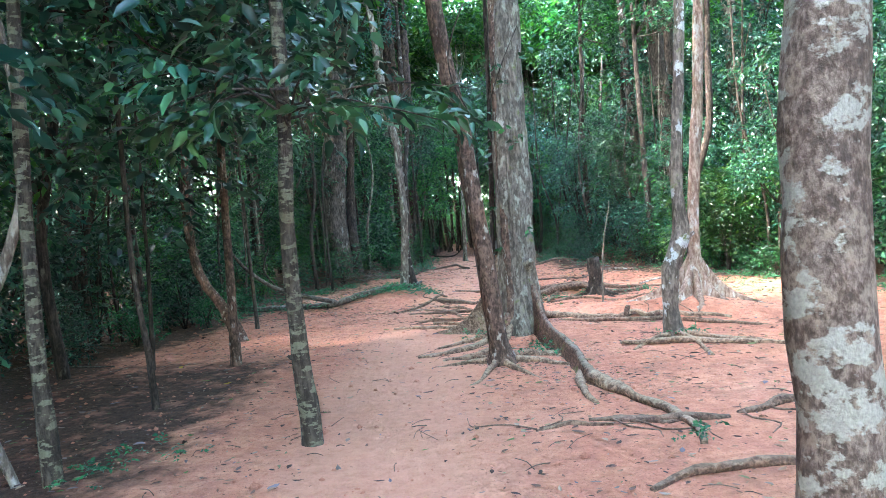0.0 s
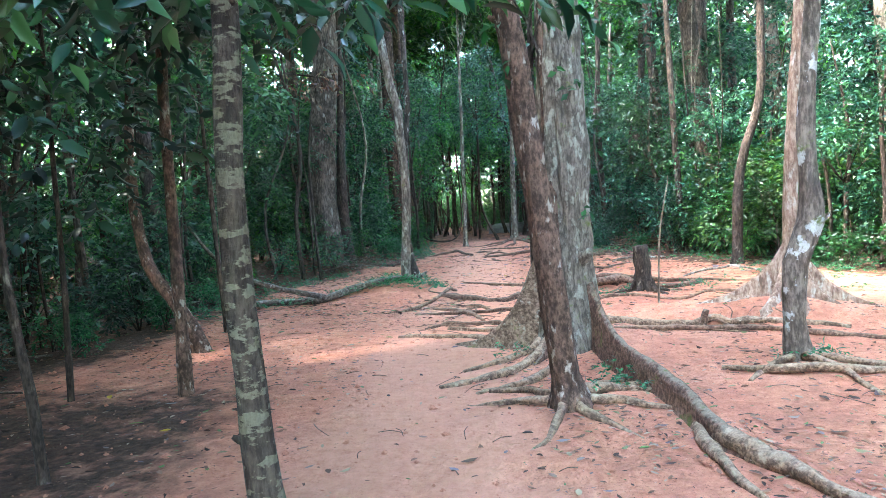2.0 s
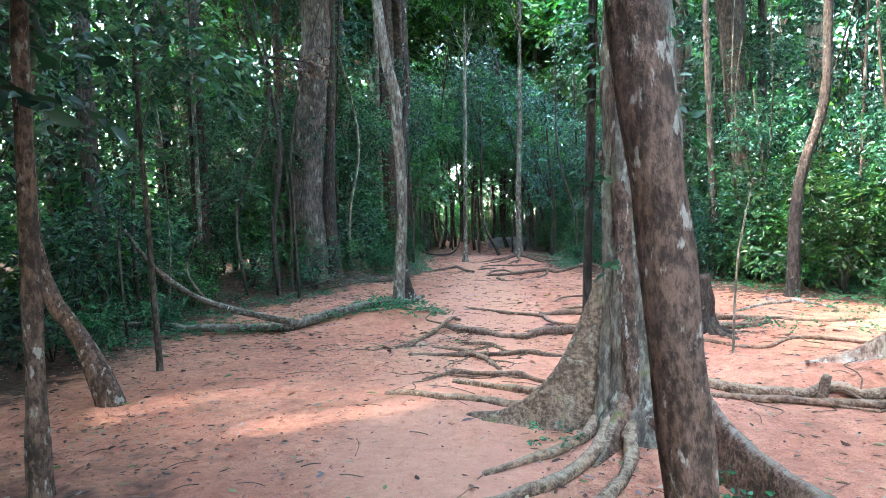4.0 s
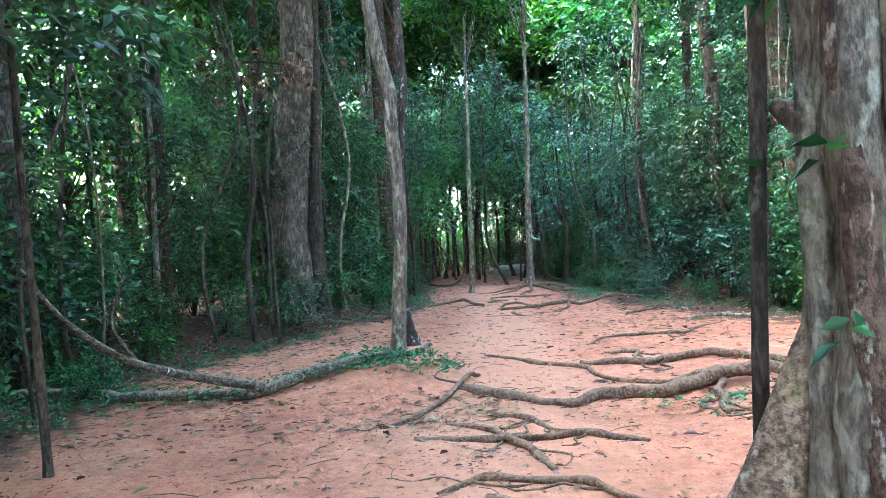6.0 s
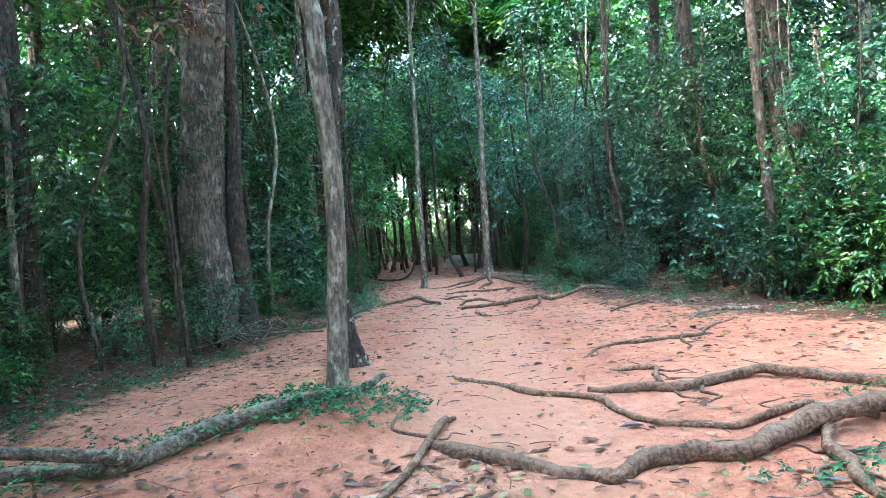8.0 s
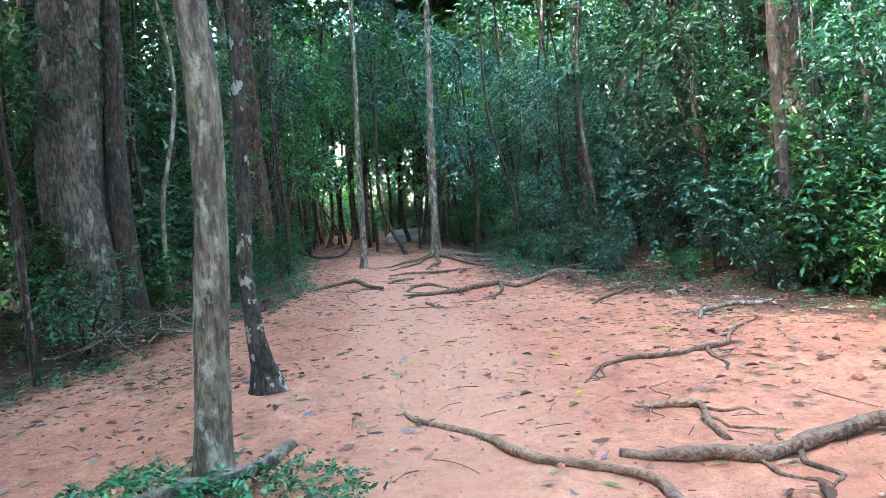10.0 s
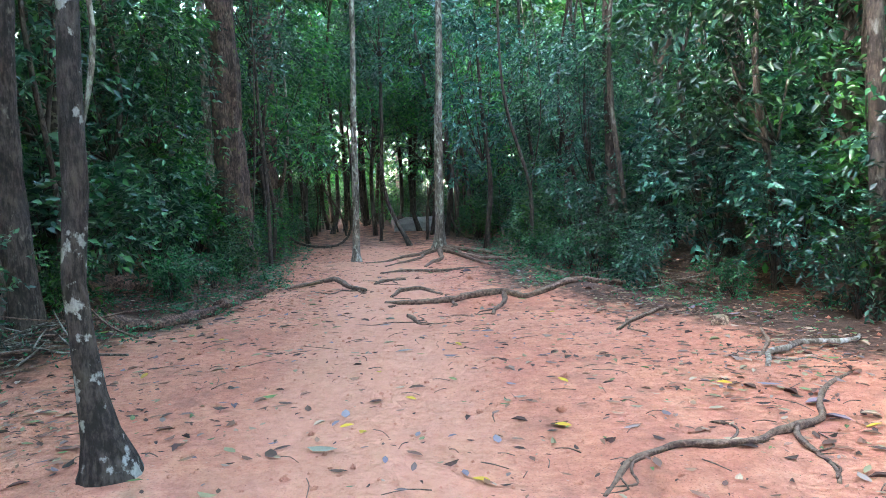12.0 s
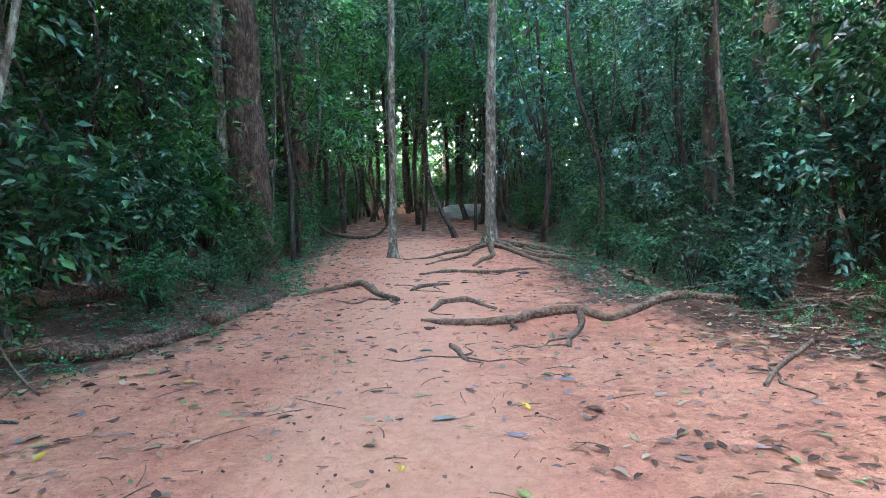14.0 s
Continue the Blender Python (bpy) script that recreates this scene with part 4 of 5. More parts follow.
FREE = [  # rows of x, y, radius, lift
    ([(-.75, 13.9, .06, 0), (-.55, 13.7, .085, .03), (-.28, 13.5, .08, .04), (.0, 13.2, .07, .0), (.29, 12.95, .07, .02), (.55, 13.1, .075, .06), (.83, 13.12, .08, .07), (1.06, 13.0, .085, .05), (1.35, 13.15, .09, .09), (1.65, 13.2, .09, .14), (2.1, 13.25, .09, .16), (2.45, 13.05, .08, .08), (2.8, 13.1, .07, .03), (3.4, 13.3, .05, 0)], ROOT_DARK, "thick serpentine surface root arching over the ground"),
    ([(.72, 15.05, .04, .01), (1.0, 14.85, .055, .04), (1.31, 14.72, .06, .05), (1.7, 14.8, .06, .06), (2.2, 14.85, .065, .09), (2.5, 14.4, .06, .05), (3.09, 13.75, .055, .04), (3.8, 13.5, .04, 0)], ROOT_DARK, "long winding surface root"),
    ([(-.35, 16.4, .02, 0), (-.22, 16.1, .03, .01), (.22, 15.17, .038, .03), (.7, 14.7, .036, .03), (.87, 14.0, .034, .02), (1.3, 13.6, .035, .03), (1.6, 13.6, .04, .05), (2.0, 13.85, .035, .0)], ROOT, "thin winding surface root"),
    ([(-1.4, 12.6, .025, 0), (-1.2, 12.8, .035, .02), (-.85, 13.5, .037, .05), (-.6, 14.2, .033, .1), (-.5, 14.5, .025, .02)], ROOT, "pale thin surface root"),
    ([(-.85, 12.6, .03, 0), (-.5, 12.35, .04, .03), (-.28, 11.8, .045, .03), (-.15, 11.3, .035, .0)], ROOT, "short exposed root"),
    ([(-.35, 12.85, .02, 0), (-.2, 12.65, .035, .03), (0, 12.2, .028, .0)], ROOT, "short exposed root"),
    ([(1.68, 13.15, .05, .06), (1.5, 12.7, .05, .05), (1.38, 12.3, .045, 0)], ROOT, "stout root stub reaching outward"),
    ([(1.2, 15.95, .025, .0), (1.45, 15.85, .035, .04), (1.6, 15.75, .035, .04), (1.38, 15.05, .03, 0)], ROOT, "thin looping surface root"),
    ([(1.1, 16.6, .016, -.01), (1.35, 16.9, .026, .005), (1.7, 17.05, .03, .02), (2.12, 16.97, .03, .02), (2.5, 17.2, .033, .03), (3.0, 17.7, .028, .03), (3.65, 18.25, .02, -.01)], ROOT_DARK, "brown winding surface root"),
    ([(2.5, 17.2, .03, .025), (2.38, 16.9, .024, .015), (2.25, 16.5, .016, -.005)], ROOT_DARK, "brown root fork"),
    ([(3.2, 18.6, .03, .0), (3.4, 18.9, .035, .05), (3.8, 19.1, .035, .1), (4.3, 19.2, .03, .05), (4.7, 19.5, .02, 0)], BARK_PALE, "pale bleached root loop"),
    ([(2.6, 20.3, .025, 0), (3.0, 20.8, .03, .04), (3.6, 21.4, .03, .03)], ROOT, "thin surface root by the bank"),
    ([(-1.4, 25.0, .03, 0), (-1.0, 25.1, .05, .03), (-.5, 25.25, .06, .05), (-.35, 24.9, .06, .04), (.04, 24.3, .045, .02)], ROOT, "knotted surface root across the path"),
    ([(.2, 25.0, .03, 0), (.35, 25.3, .045, .03), (.75, 25.45, .035, .0)], ROOT, "short knotted root"),
    ([(.4, 23.5, .03, 0), (.55, 23.8, .045, .03), (.85, 23.85, .045, .04), (1.15, 23.45, .03, 0)], ROOT, "short knotted root"),
    ([(.3, 23.0, .03, 0), (.49, 22.8, .05, .03), (1.16, 22.5, .06, .04), (1.6, 22.7, .065, .06), (1.9, 22.65, .06, .05), (2.15, 22.35, .055, .04), (2.9, 22.75, .06, .05), (3.6, 22.85, .06, .05), (4.5, 22.6, .05, 0)], ROOT, "long sinuous root crossing the path"),
    ([(1.9, 22.6, .05, .03), (1.7, 22.0, .04, .02), (1.55, 21.6, .03, 0)], ROOT, "short root spur"),
    ([(.52, 21.75, .03, .03), (.58, 21.55, .035, .05), (.64, 21.35, .025, .0)], ROOT_DARK, "short broken root stub"),
    ([(.8, 5.05, .025, 0), (1.1, 5.0, .045, .02), (1.5, 4.95, .045, .03), (1.8, 5.0, .03, 0)], ROOT_DARK, "half-buried surface root"),
    ([(1.9, 5.1, .03, 0), (2.3, 5.25, .045, .04), (2.8, 5.2, .04, .03), (3.4, 5.3, .03, 0)], ROOT_DARK, "half-buried surface root"),
    ([(.4, 4.9, .02, 0), (.65, 4.98, .03, .01), (.95, 4.9, .02, 0)], ROOT, "half-buried surface root"),
    ([(.9, 3.7, .025, 0), (1.2, 3.9, .04, .03), (1.6, 4.0, .045, .03), (2.2, 4.1, .04, .02), (2.8, 4.0, .03, 0)], ROOT, "thick surface root near a pale trunk"),
    ([(1.4, 12.0, .04, 0), (1.7, 12.2, .06, .05), (2.1, 11.9, .05, .05), (2.6, 11.6, .05, .05), (3.2, 11.9, .05, .05), (3.9, 11.7, .05, .03), (4.8, 11.9, .04, 0)], ROOT, "low ridge of surface roots"),
    ([(2.5, 13.5, .04, .02), (3.0, 13.3, .05, .05), (3.6, 13.6, .05, .06), (4.3, 13.4, .05, .04), (5.2, 13.8, .04, 0)], ROOT, "low ridge of surface roots"),
    ([(3.6, 14.8, .025, .02), (4.1, 14.9, .03, .12), (4.6, 15.0, .03, .14), (5.1, 14.8, .025, .03)], BARK_PALE, "bleached root arch"),
    ([(3.2, 25.3, .05, .1), (3.3, 24.7, .06, .1), (3.2, 24.0, .05, .03), (3.0, 23.5, .04, 0)], ROOT, "reddish root slanting down the bank"),
    ([(3.0, 23.2, .04, 0), (3.8, 23.1, .06, .05), (4.7, 22.6, .06, .05), (5.6, 22.3, .05, .03)], ROOT_DARK, "long low root along the bank"),
    ([(4.0, 20.0, .02, 0), (3.7, 19.4, .028, .03), (3.3, 18.9, .02, 0)], ROOT, "thin crooked root at the bank"),
    ([(.35, 26.6, .03, 0), (.9, 26.9, .04, .03), (1.6, 26.6, .04, .03), (2.3, 26.9, .03, 0)], ROOT, "thin surface root across the path"),
    ([(1.25, 9.95, .025, 0), (1.67, 9.82, .04, .03), (2.1, 9.6, .042, .04), (2.55, 9.45, .042, .04), (3.1, 8.95, .04, .03), (3.6, 8.7, .03, 0)], ROOT, "thin root running below an eroded step"),
    ([(2.2, 9.8, .014, .05), (2.3, 9.7, .014, .13), (2.4, 9.6, .013, .04), (2.46, 9.52, .012, -.02)], ROOT_DARK, "small arching root"),
    ([(-.9, 11.0, .025, 0), (-.6, 11.2, .035, .02), (0, 11.0, .035, .03), (.3, 10.6, .03, .01)], ROOT, "thin surface root"),
    ([(-1.1, 12.2, .03, .0), (-.4, 12.0, .04, .03), (.2, 12.1, .04, .03), (.6, 11.8, .03, 0)], ROOT_DARK, "surface root across the path"),
]
g = np.random.default_rng(19)
for pts, mat, lab in FREE:
    o = on(pts[0][0], pts[0][1])
    e = thing("exposed_root", o, lab + " in red clay", "root", "exposed roots")
    if mat is ROOT:
        mat = ROOT_DARK if pts[0][1] > 20 else ROOT_CLAY
    if pts[0][0] > 1.2 and 10.5 < pts[0][1] < 14.5 and "ridge" in lab:      # thin, half-sunk ridges
        pts = [(x, y, r * .62, l * .4) for x, y, r, l in pts]
    main = part("root", root_mesh(pts, mat, o), e)
    for _ in range(int(g.integers(2, 6))):
        k = int(g.integers(0, len(pts) - 1))
        f = g.uniform(0, 1)
        x, y = [pts[k][q] * (1 - f) + pts[k + 1][q] * f for q in (0, 1)]
        rr = max(.006, min(pts[k][2], pts[k + 1][2]) * g.uniform(.22, .4))
        a, L = g.uniform(0, 6.28), g.uniform(.25, .75)
        part("rootlet", root_mesh([(x, y, rr * 1.4, .02), (x + math.cos(a) * L * .4, y + math.sin(a) * L * .4, rr * 1.2, .012), (x + math.cos(a + .4) * L * .75, y + math.sin(a + .4) * L * .75, rr, .006), (x + math.cos(a + .1) * L, y + math.sin(a + .1) * L, rr * .6, 0)], mat, o), main)

o = on(2.14, 9.72)
stub = new("root_stub", mesh_of("root_stub", *tube([(-.03, 0, -.06, .05), (0, 0, .04, .042), (.035, .01, .13, .04), (.06, .01, .2, .034)], .03, 10, .2, 9), BARK_FIN))
stub.location = o
tagged(stub, "upright broken root stub on an eroded clay step", "root")

LOGS = [([(-3.6, 20.6, .10), (-3.0, 21.4, .10), (-2.45, 22.1, .09), (-1.95, 22.9, .07)], "dark rotting log along the path's edge"),
        ([(-1.95, 23.1, .09), (-1.7, 24.2, .08), (-1.5, 25.2, .06)], "dark reddish log edging the path"),
        ([(-3.6, 21.7, .13), (-3.35, 22.8, .14), (-3.1, 23.7, .12)], "thick dark log half-buried in undergrowth")]
for pts, lab in LOGS:
    o = on(pts[0][0], pts[0][1])
    ob = new("fallen_log", mesh_of("fallen_log", *tube([(x - o[0], y - o[1], ground_z(x, y) + r * .5 - o[2], r) for x, y, r in pts], .07, 14, .3, 6), LOG))
    ob.location = o
    tagged(ob, lab, "log")

g = np.random.default_rng(55)
for bx, by, n in ((-3.25, 19.7, 26), (-3.0, 20.4, 18), (-5.6, 9.3, 16), (4.3, 22.6, 16)):
    e = thing("brush_pile", on(bx, by), "heap of dead brown twigs at the undergrowth's edge", "brush", "brush piles")
    for _ in range(n):
        a, q, L = g.uniform(0, 6.28), g.normal(0, .3, 2), g.uniform(.5, 1.3)
        z = g.uniform(.02, .22)
        dx, dy, dz = math.cos(a) * L * .5, math.sin(a) * L * .5, g.uniform(.0, .25)
        part("twig", mesh_of("twig", *tube([(q[0] - dx, q[1] - dy, z, .012), (q[0], q[1], z + .05, .011), (q[0] + dx, q[1] + dy, z + dz, .005)], .2, 5, .1), (ROOT_DARK, WOOD_DEAD)[int(g.integers(0, 2))]), e)

vine = thing("hanging_vine", on(-3.0, 4.35), "pale hanging liana curving in front of dark trunks", "vine")
part("stem", mesh_of("stem", *tube([(-.1, .1, -.05, .03), (-.2, 0, .5, .03), (-.2, 0, 1.0, .033), (.0, .05, 1.5, .035), (.15, .05, 1.95, .034), (.18, .05, 2.4, .033), (.1, .05, 2.95, .03), (-.1, .1, 4.0, .03), (-.2, .2, 6.0, .03)], .12, 9, .1, 4), BARK_PALE), vine)


def slab(name, at, size, turn, label, mat):
    bm = bmesh.new()
    bmesh.ops.create_icosphere(bm, subdivisions=3, radius=0.5)
    for v in bm.verts:
        v.co *= 1 + 0.25 * noise.noise(v.co * 3 + Vector(at))
        v.co = Vector((v.co.x * size[0], v.co.y * size[1], max(-.3, min(.32, v.co.z)) * size[2] * 1.5))
    me = bpy.data.meshes.new(name)
    bm.to_mesh(me)
    bm.free()
    me.materials.append(mat)
    ob = new(name, me)
    ob.location, ob.rotation_euler = at, (0, 0, turn)
    return tagged(ob, label, "rock")


slab("rock", on(2.7, 42.0, .15), (2.6, 1.6, .8), .2, "flat grey boulder at the end of the path", STONE)
slab("rock", on(3.72, 20.3, .02), (.22, .18, .13), .6, "small brown clod at the bank's foot", ROOT)

# ---- big leaves of the nearest tree ----
g = np.random.default_rng(3)
nb = thing("leafy_branch", (-1.2, 4.85, 2.42), "overhanging branch with large drooping green leaves", "branch")
tips = [(-1.0, -.3, -.1), (-.75, .25, .05), (-.4, -.4, -.05), (.35, -.35, -.15), (.7, .1, -.05), (1.15, -.1, -.2), (1.3, .3, .1), (-.2, .5, .15), (-1.3, .2, .3), (.4, -.8, .1), (-.5, -.9, .15), (0, -1.2, .2)]
for tx, ty, tz in tips:
    hz = -.25 + .45 * abs(math.sin(tx * 9 + ty * 5))
    tw = part("twig", mesh_of("twig", *tube([(0, .05, hz, .011), (tx * .5, ty * .5, (tz + hz) * .5 + .1, .008), (tx, ty, tz, .004)], .15, 6), BARK_DARK), nb)
    o, w = [], []
    for _ in range(6):
        k = g.uniform(.5, 1.0)
        o.append((tx * k, ty * k, tz * k + .05))
        w.append((tx + g.normal(0, .5), ty + g.normal(0, .5), g.normal(-.1, .15)))
    part("leaves", mesh_of("leaves", *sprays(g, o, w, 6, .165, .4, .38, fine=True), LEAF_MID), tw)

# ---- shrubs and saplings of the understorey ----
def shrub_mesh(seed, mat, h, n, size):
    g = np.random.default_rng(seed)
    C, stems = [], []
    for _ in range(9):
        a, rr = g.uniform(0, 6.28), g.uniform(.1, .75)
        z = g.uniform(.25, 1.0) * h
        C.append((math.cos(a) * rr, math.sin(a) * rr, z, g.uniform(.28, .5)))
        stems.append(tube([(0, 0, -.05, .014), (math.cos(a) * rr * .35, math.sin(a) * rr * .35, z * .55, .01), (math.cos(a) * rr, math.sin(a) * rr, z + .1, .004)], .45, 4))
    o, d = clumped(g, n, C, .75)
    o[:, 2] = np.maximum(o[:, 2], .06)
    w = d + g.normal(0, .4, d.shape) + np.array((0, 0, .25))
    return mesh_of("foliage", *sprays(g, o, w, 7, size, .3, .46), mat), mesh_of("stem", *join(*stems), BARK_DARK)


SHRUBS = []
for i, (mat, h, n, size) in enumerate(((LEAF_DEEP, 1.5, 190, .11), (LEAF_MID, 1.3, 185, .10), (LEAF_DEEP, 1.9, 195, .125), (LEAF_MID, 1.8, 190, .13), (LEAF_LOW, .8, 150, .10), (LEAF_BRIGHT, 1.7, 220, .12))):
    fo, st = shrub_mesh(60 + i, mat, h, n, size)
    s = thing("shrub", (0, 0, -60), "dense green understorey shrub with small glossy leaves", "shrub", "understorey shrubs")
    part("foliage", fo, s)
    part("stem", st, s)
    SHRUBS.append(s)
used = set()


def put_shrub(k, x, y, s, turn):
    m = Matrix.Translation(on(x, y, -.02)) @ Matrix.Rotation(turn, 4, "Z")
    if k in used:
        c = copy_thing(SHRUBS[k], m)
    else:
        used.add(k)
        c = SHRUBS[k]
        c.matrix_basis = m
    c.scale = (s, s, s)


g = np.random.default_rng(11)
for side, table in ((-1, LEFT), (1, RIGHT)):
    for depth, gap, lo, hi, kinds in ((.55, 1.0, .5, .8, (4, 1, 0, 4)), (1.5, 1.05, .8, 1.2, (0, 1, 2, 3)), (3.0, 1.5, 1.0, 1.6, (2, 3, 0, 5)), (5.4, 3.2, 1.4, 2.1, (2, 3, 5, 2))):
        y = -9.0
        while y < 52:
            x = edge_at(table, y) + side * (depth + g.normal(0, .3))
            if (y > 9 or depth > 1) and not (y < 4 and depth > 4) and not (y > 46 and depth < 1):
                k = kinds[int(g.integers(0, 4))]
                if y > (13 if side < 0 else 27):      # lighter-leaved kinds further along, their colour standing in for more light
                    k = {0: 1, 2: 3}.get(k, k) if g.uniform() < .7 else 5
                put_shrub(k, x, y + g.normal(0, .2), g.uniform(lo, hi), g.uniform(0, 6.28))
            y += gap * g.uniform(.7, 1.3) * (1 + max(0, y - 28) / 20 + max(0, 4 - y) / 8)

SAPL = []
for i in range(5):
    e = thing("sapling", (0, 0, -60), "young forest tree with a thin stem and dense leaves", "tree", "understorey trees")
    gg = np.random.default_rng(90 + i)
    part("trunk", mesh_of("trunk", *tube([(0, 0, -.1, .07), (gg.normal(0, .1), gg.normal(0, .1), 1.5, .055), (gg.normal(0, .2), gg.normal(0, .2), 3.2, .045), (gg.normal(0, .3), gg.normal(0, .3), 5.5, .015)], .4, 8, .1), (BARK_DARK, BARK_FAR)[i % 2]), e)
    c = part("crown", UNDER[i][0], e)
    c.location, c.scale = (0, 0, 4.0), (1.15, 1.15, 1.25)
    for v, f in limbs_for([tuple(k * 1.1 for k in q) for q in UNDER[i][1]], (0, 0, 4.0), (0, 0, 2.0), .02):
        part("limb", mesh_of("limb", v, f, BARK_DARK), e)
    SAPL.append(e)
used_s = set()


def put_sapling(k, x, y, s, turn, lift=0):
    m = Matrix.Translation(on(x, y, lift)) @ Matrix.Rotation(turn, 4, "Z")
    if k in used_s:
        c = copy_thing(SAPL[k], m)
    else:
        used_s.add(k)
        c = SAPL[k]
        c.matrix_basis = m
    c.scale = (s, s, s)


for side, table in ((-1, LEFT), (1, RIGHT)):
    for depth, gap, lo, hi in ((1.7, 2.3, .7, 1.0), (3.6, 2.9, .9, 1.3), (6.8, 5.5, 1.1, 1.7)):
        y = -4.0
        while y < 54:
            x = edge_at(table, y) + side * (depth + g.normal(0, .45))
            # leaf colour stands in for light: deep kinds in shade, lighter ones beyond
            if side < 0:
                k = int(g.choice((0, 0, 1, 0, 3) if y < 12 else (1, 3, 2, 1, 4)))
            else:
                k = int(g.choice((0, 0, 1, 0, 3) if y < 26 else (2, 4, 1, 3, 2)))
            put_sapling(k, x, y, g.uniform(lo, hi), g.uniform(0, 6.28))
            y += gap * g.uniform(.7, 1.3) * (1 + max(0, y - 34) / 30)

for x, y, sc in ((-4.3, 1.6, 1.2), (-4.7, 3.2, 1.25), (-4.9, 6.0, 1.25), (-5.0, 8.2, 1.1), (-6.2, 4.6, 1.3), (-3.5, 26.2, .95), (-3.7, 24.6, .85), (7.8, 38, 1.9), (5.6, 39, 1.7), (9.2, 41.5, 2.1), (6.8, 43.5, 2.0), (10.5, 36, 1.9), (.4, 49, 2.5), (-2.2, 52, 2.6), (2.6, 47.5, 2.4), (-.6, 58, 3.0), (1.8, 55, 2.7), (3.9, 52, 2.6), (-3.2, 44, 1.3), (2.8, 47, 1.5), (4.6, 43, 1.3), (.9, 50, 1.6), (-1.5, 53, 1.8), (3.4, 53, 1.6), (-4.2, 49, 1.6), (-.3, 44.5, 1.35), (-1.7, 36.5, 1.2), (2.6, 38.5, 1.2), (.6, 39.5, 1.4), (3.7, 35, 1.2), (-2.4, 31, 1.1), (3.3, 31.5, 1.15)):
    put_sapling(int(g.integers(0, 5)), x, y, sc, g.uniform(0, 6.28))

for x, y, sc in ((-5, -10, 1.3), (-3, -11, 1.5), (-1, -10.5, 1.3), (1, -11.5, 1.5), (3, -10.5, 1.4), (5, -11, 1.5)):
    put_sapling(int(g.integers(0, 5)), x, y, sc, g.uniform(0, 6.28))
    put_shrub(2, x + .5, y + 1.0, 1.6, g.uniform(0, 6.28))
# mostly sunlit spots: the bright leaf colour adds to the sun there
for x, y, sc in ((-1.6, 55, 1.3), (-.2, 56, 1.4), (-2.9, 57, 1.5), (5.9, 17.6, .8), (5.6, 18.9, .8), (5.9, 19.9, 1.0), (6.3, 20.5, 1.2), (6.9, 20.2, 1.2), (6.1, 16.4, 1.0), (6.9, 17.2, 1.2), (6.4, 18.1, 1.2), (7.6, 16.4, 1.3), (.6, 50, 1.0), (1.9, 48.5, 1.1), (-3.2, 50, 1.2), (2.9, 51, 1.2), (.2, 54, 1.3), (-.7, 57, 1.4), (-2.6, 55, 1.4), (-1.7, 60, 1.5), (1.4, 58, 1.5), (-5.5, 62, 2.2), (-3.8, 64, 2.4), (-2.4, 66, 2.4), (-.6, 65, 2.3), (1.0, 63, 2.2), (2.8, 62, 2.2), (4.6, 60, 2.2), (-1.4, 57.5, 1.2)):
    put_shrub(5, x, y, sc, g.uniform(0, 6.28))

# ---- tall trees behind, with an unseen canopy added to shade the ground ----
TALL = []
for i in range(3):
    e = thing("tall_tree", (0, 0, -60), "tall straight forest tree with a high crown", "tree", "tall trees")
    part("trunk", mesh_of("trunk", *tube([(0, 0, -.1, .24), (.02, 0, .5, .18), (.1 * i - .1, .05, 4, .16), (.15 * i - .1, 0, 8, .13), (.2 * i - .1, 0, 12.5, .07)], .6, 10, .1), (BARK_FAR, BARK_DARK, BARK_GREY)[i]), e)
    c = part("crown", CANOPY[i][0], e)
    c.location = (0, 0, 12.0)
    for v, f in limbs_for(CANOPY[i][1], (0, 0, 12.0), (.15 * i - .1, 0, 8.5), .06):
        part("limb", mesh_of("limb", v, f, BARK_FAR), e)
    TALL.append(e)
used_t = set()
places = []
SUN_GAPS = [(-5.6, 10.8, 2.0), (8.5, 37, 6.5), (-3, 57, 5)]      # openings left in the unseen canopy so that sun reaches chosen spots
for side, table in ((-1, LEFT), (1, RIGHT)):
    for depth, gap in (((3.8, 3.6), (8.0, 4.6), (13, 8.0)) if side < 0 else ((3.4, 4.4), (7.0, 5.2), (11, 6.5), (15, 10))):
        y = -14.0
        while y < (46 if side < 0 else 56):
            places.append((edge_at(table, y) + side * (depth + g.normal(0, .8)), y + g.normal(0, .6)))
            y += gap * g.uniform(.8, 1.2)
# several of these are added only so their unseen crowns block sun and sky
places += [(-2, 69), (1.2, 71), (-5.5, 67), (4.5, 72), (-8.5, 64), (2.8, 60), (6.5, 57), (4.6, 66), (-3.6, 41), (4.6, 45), (-4.0, 48), (5.0, 38.5), (4.4, 35.5), (-3.9, 36.5), (5.9, 42), (4.0, 50), (4.9, 40.5), (-3.7, 44.5), (-6.2, 15.5), (-5.6, 18.5), (-5.0, 22.5), (-4.4, 26), (-4.3, 30), (-5.4, 5.2), (-5.0, .8), (-4.2, -2), (-6.4, 2.8), (-3.4, -6), (-6, -16), (-2, -15), (2, -17), (5, -15)]
places += [(-10.9, 13.6), (-11.5, 17.5), (-7.6, 26.6), (6, 45.5), (8.5, 47), (11, 46)]
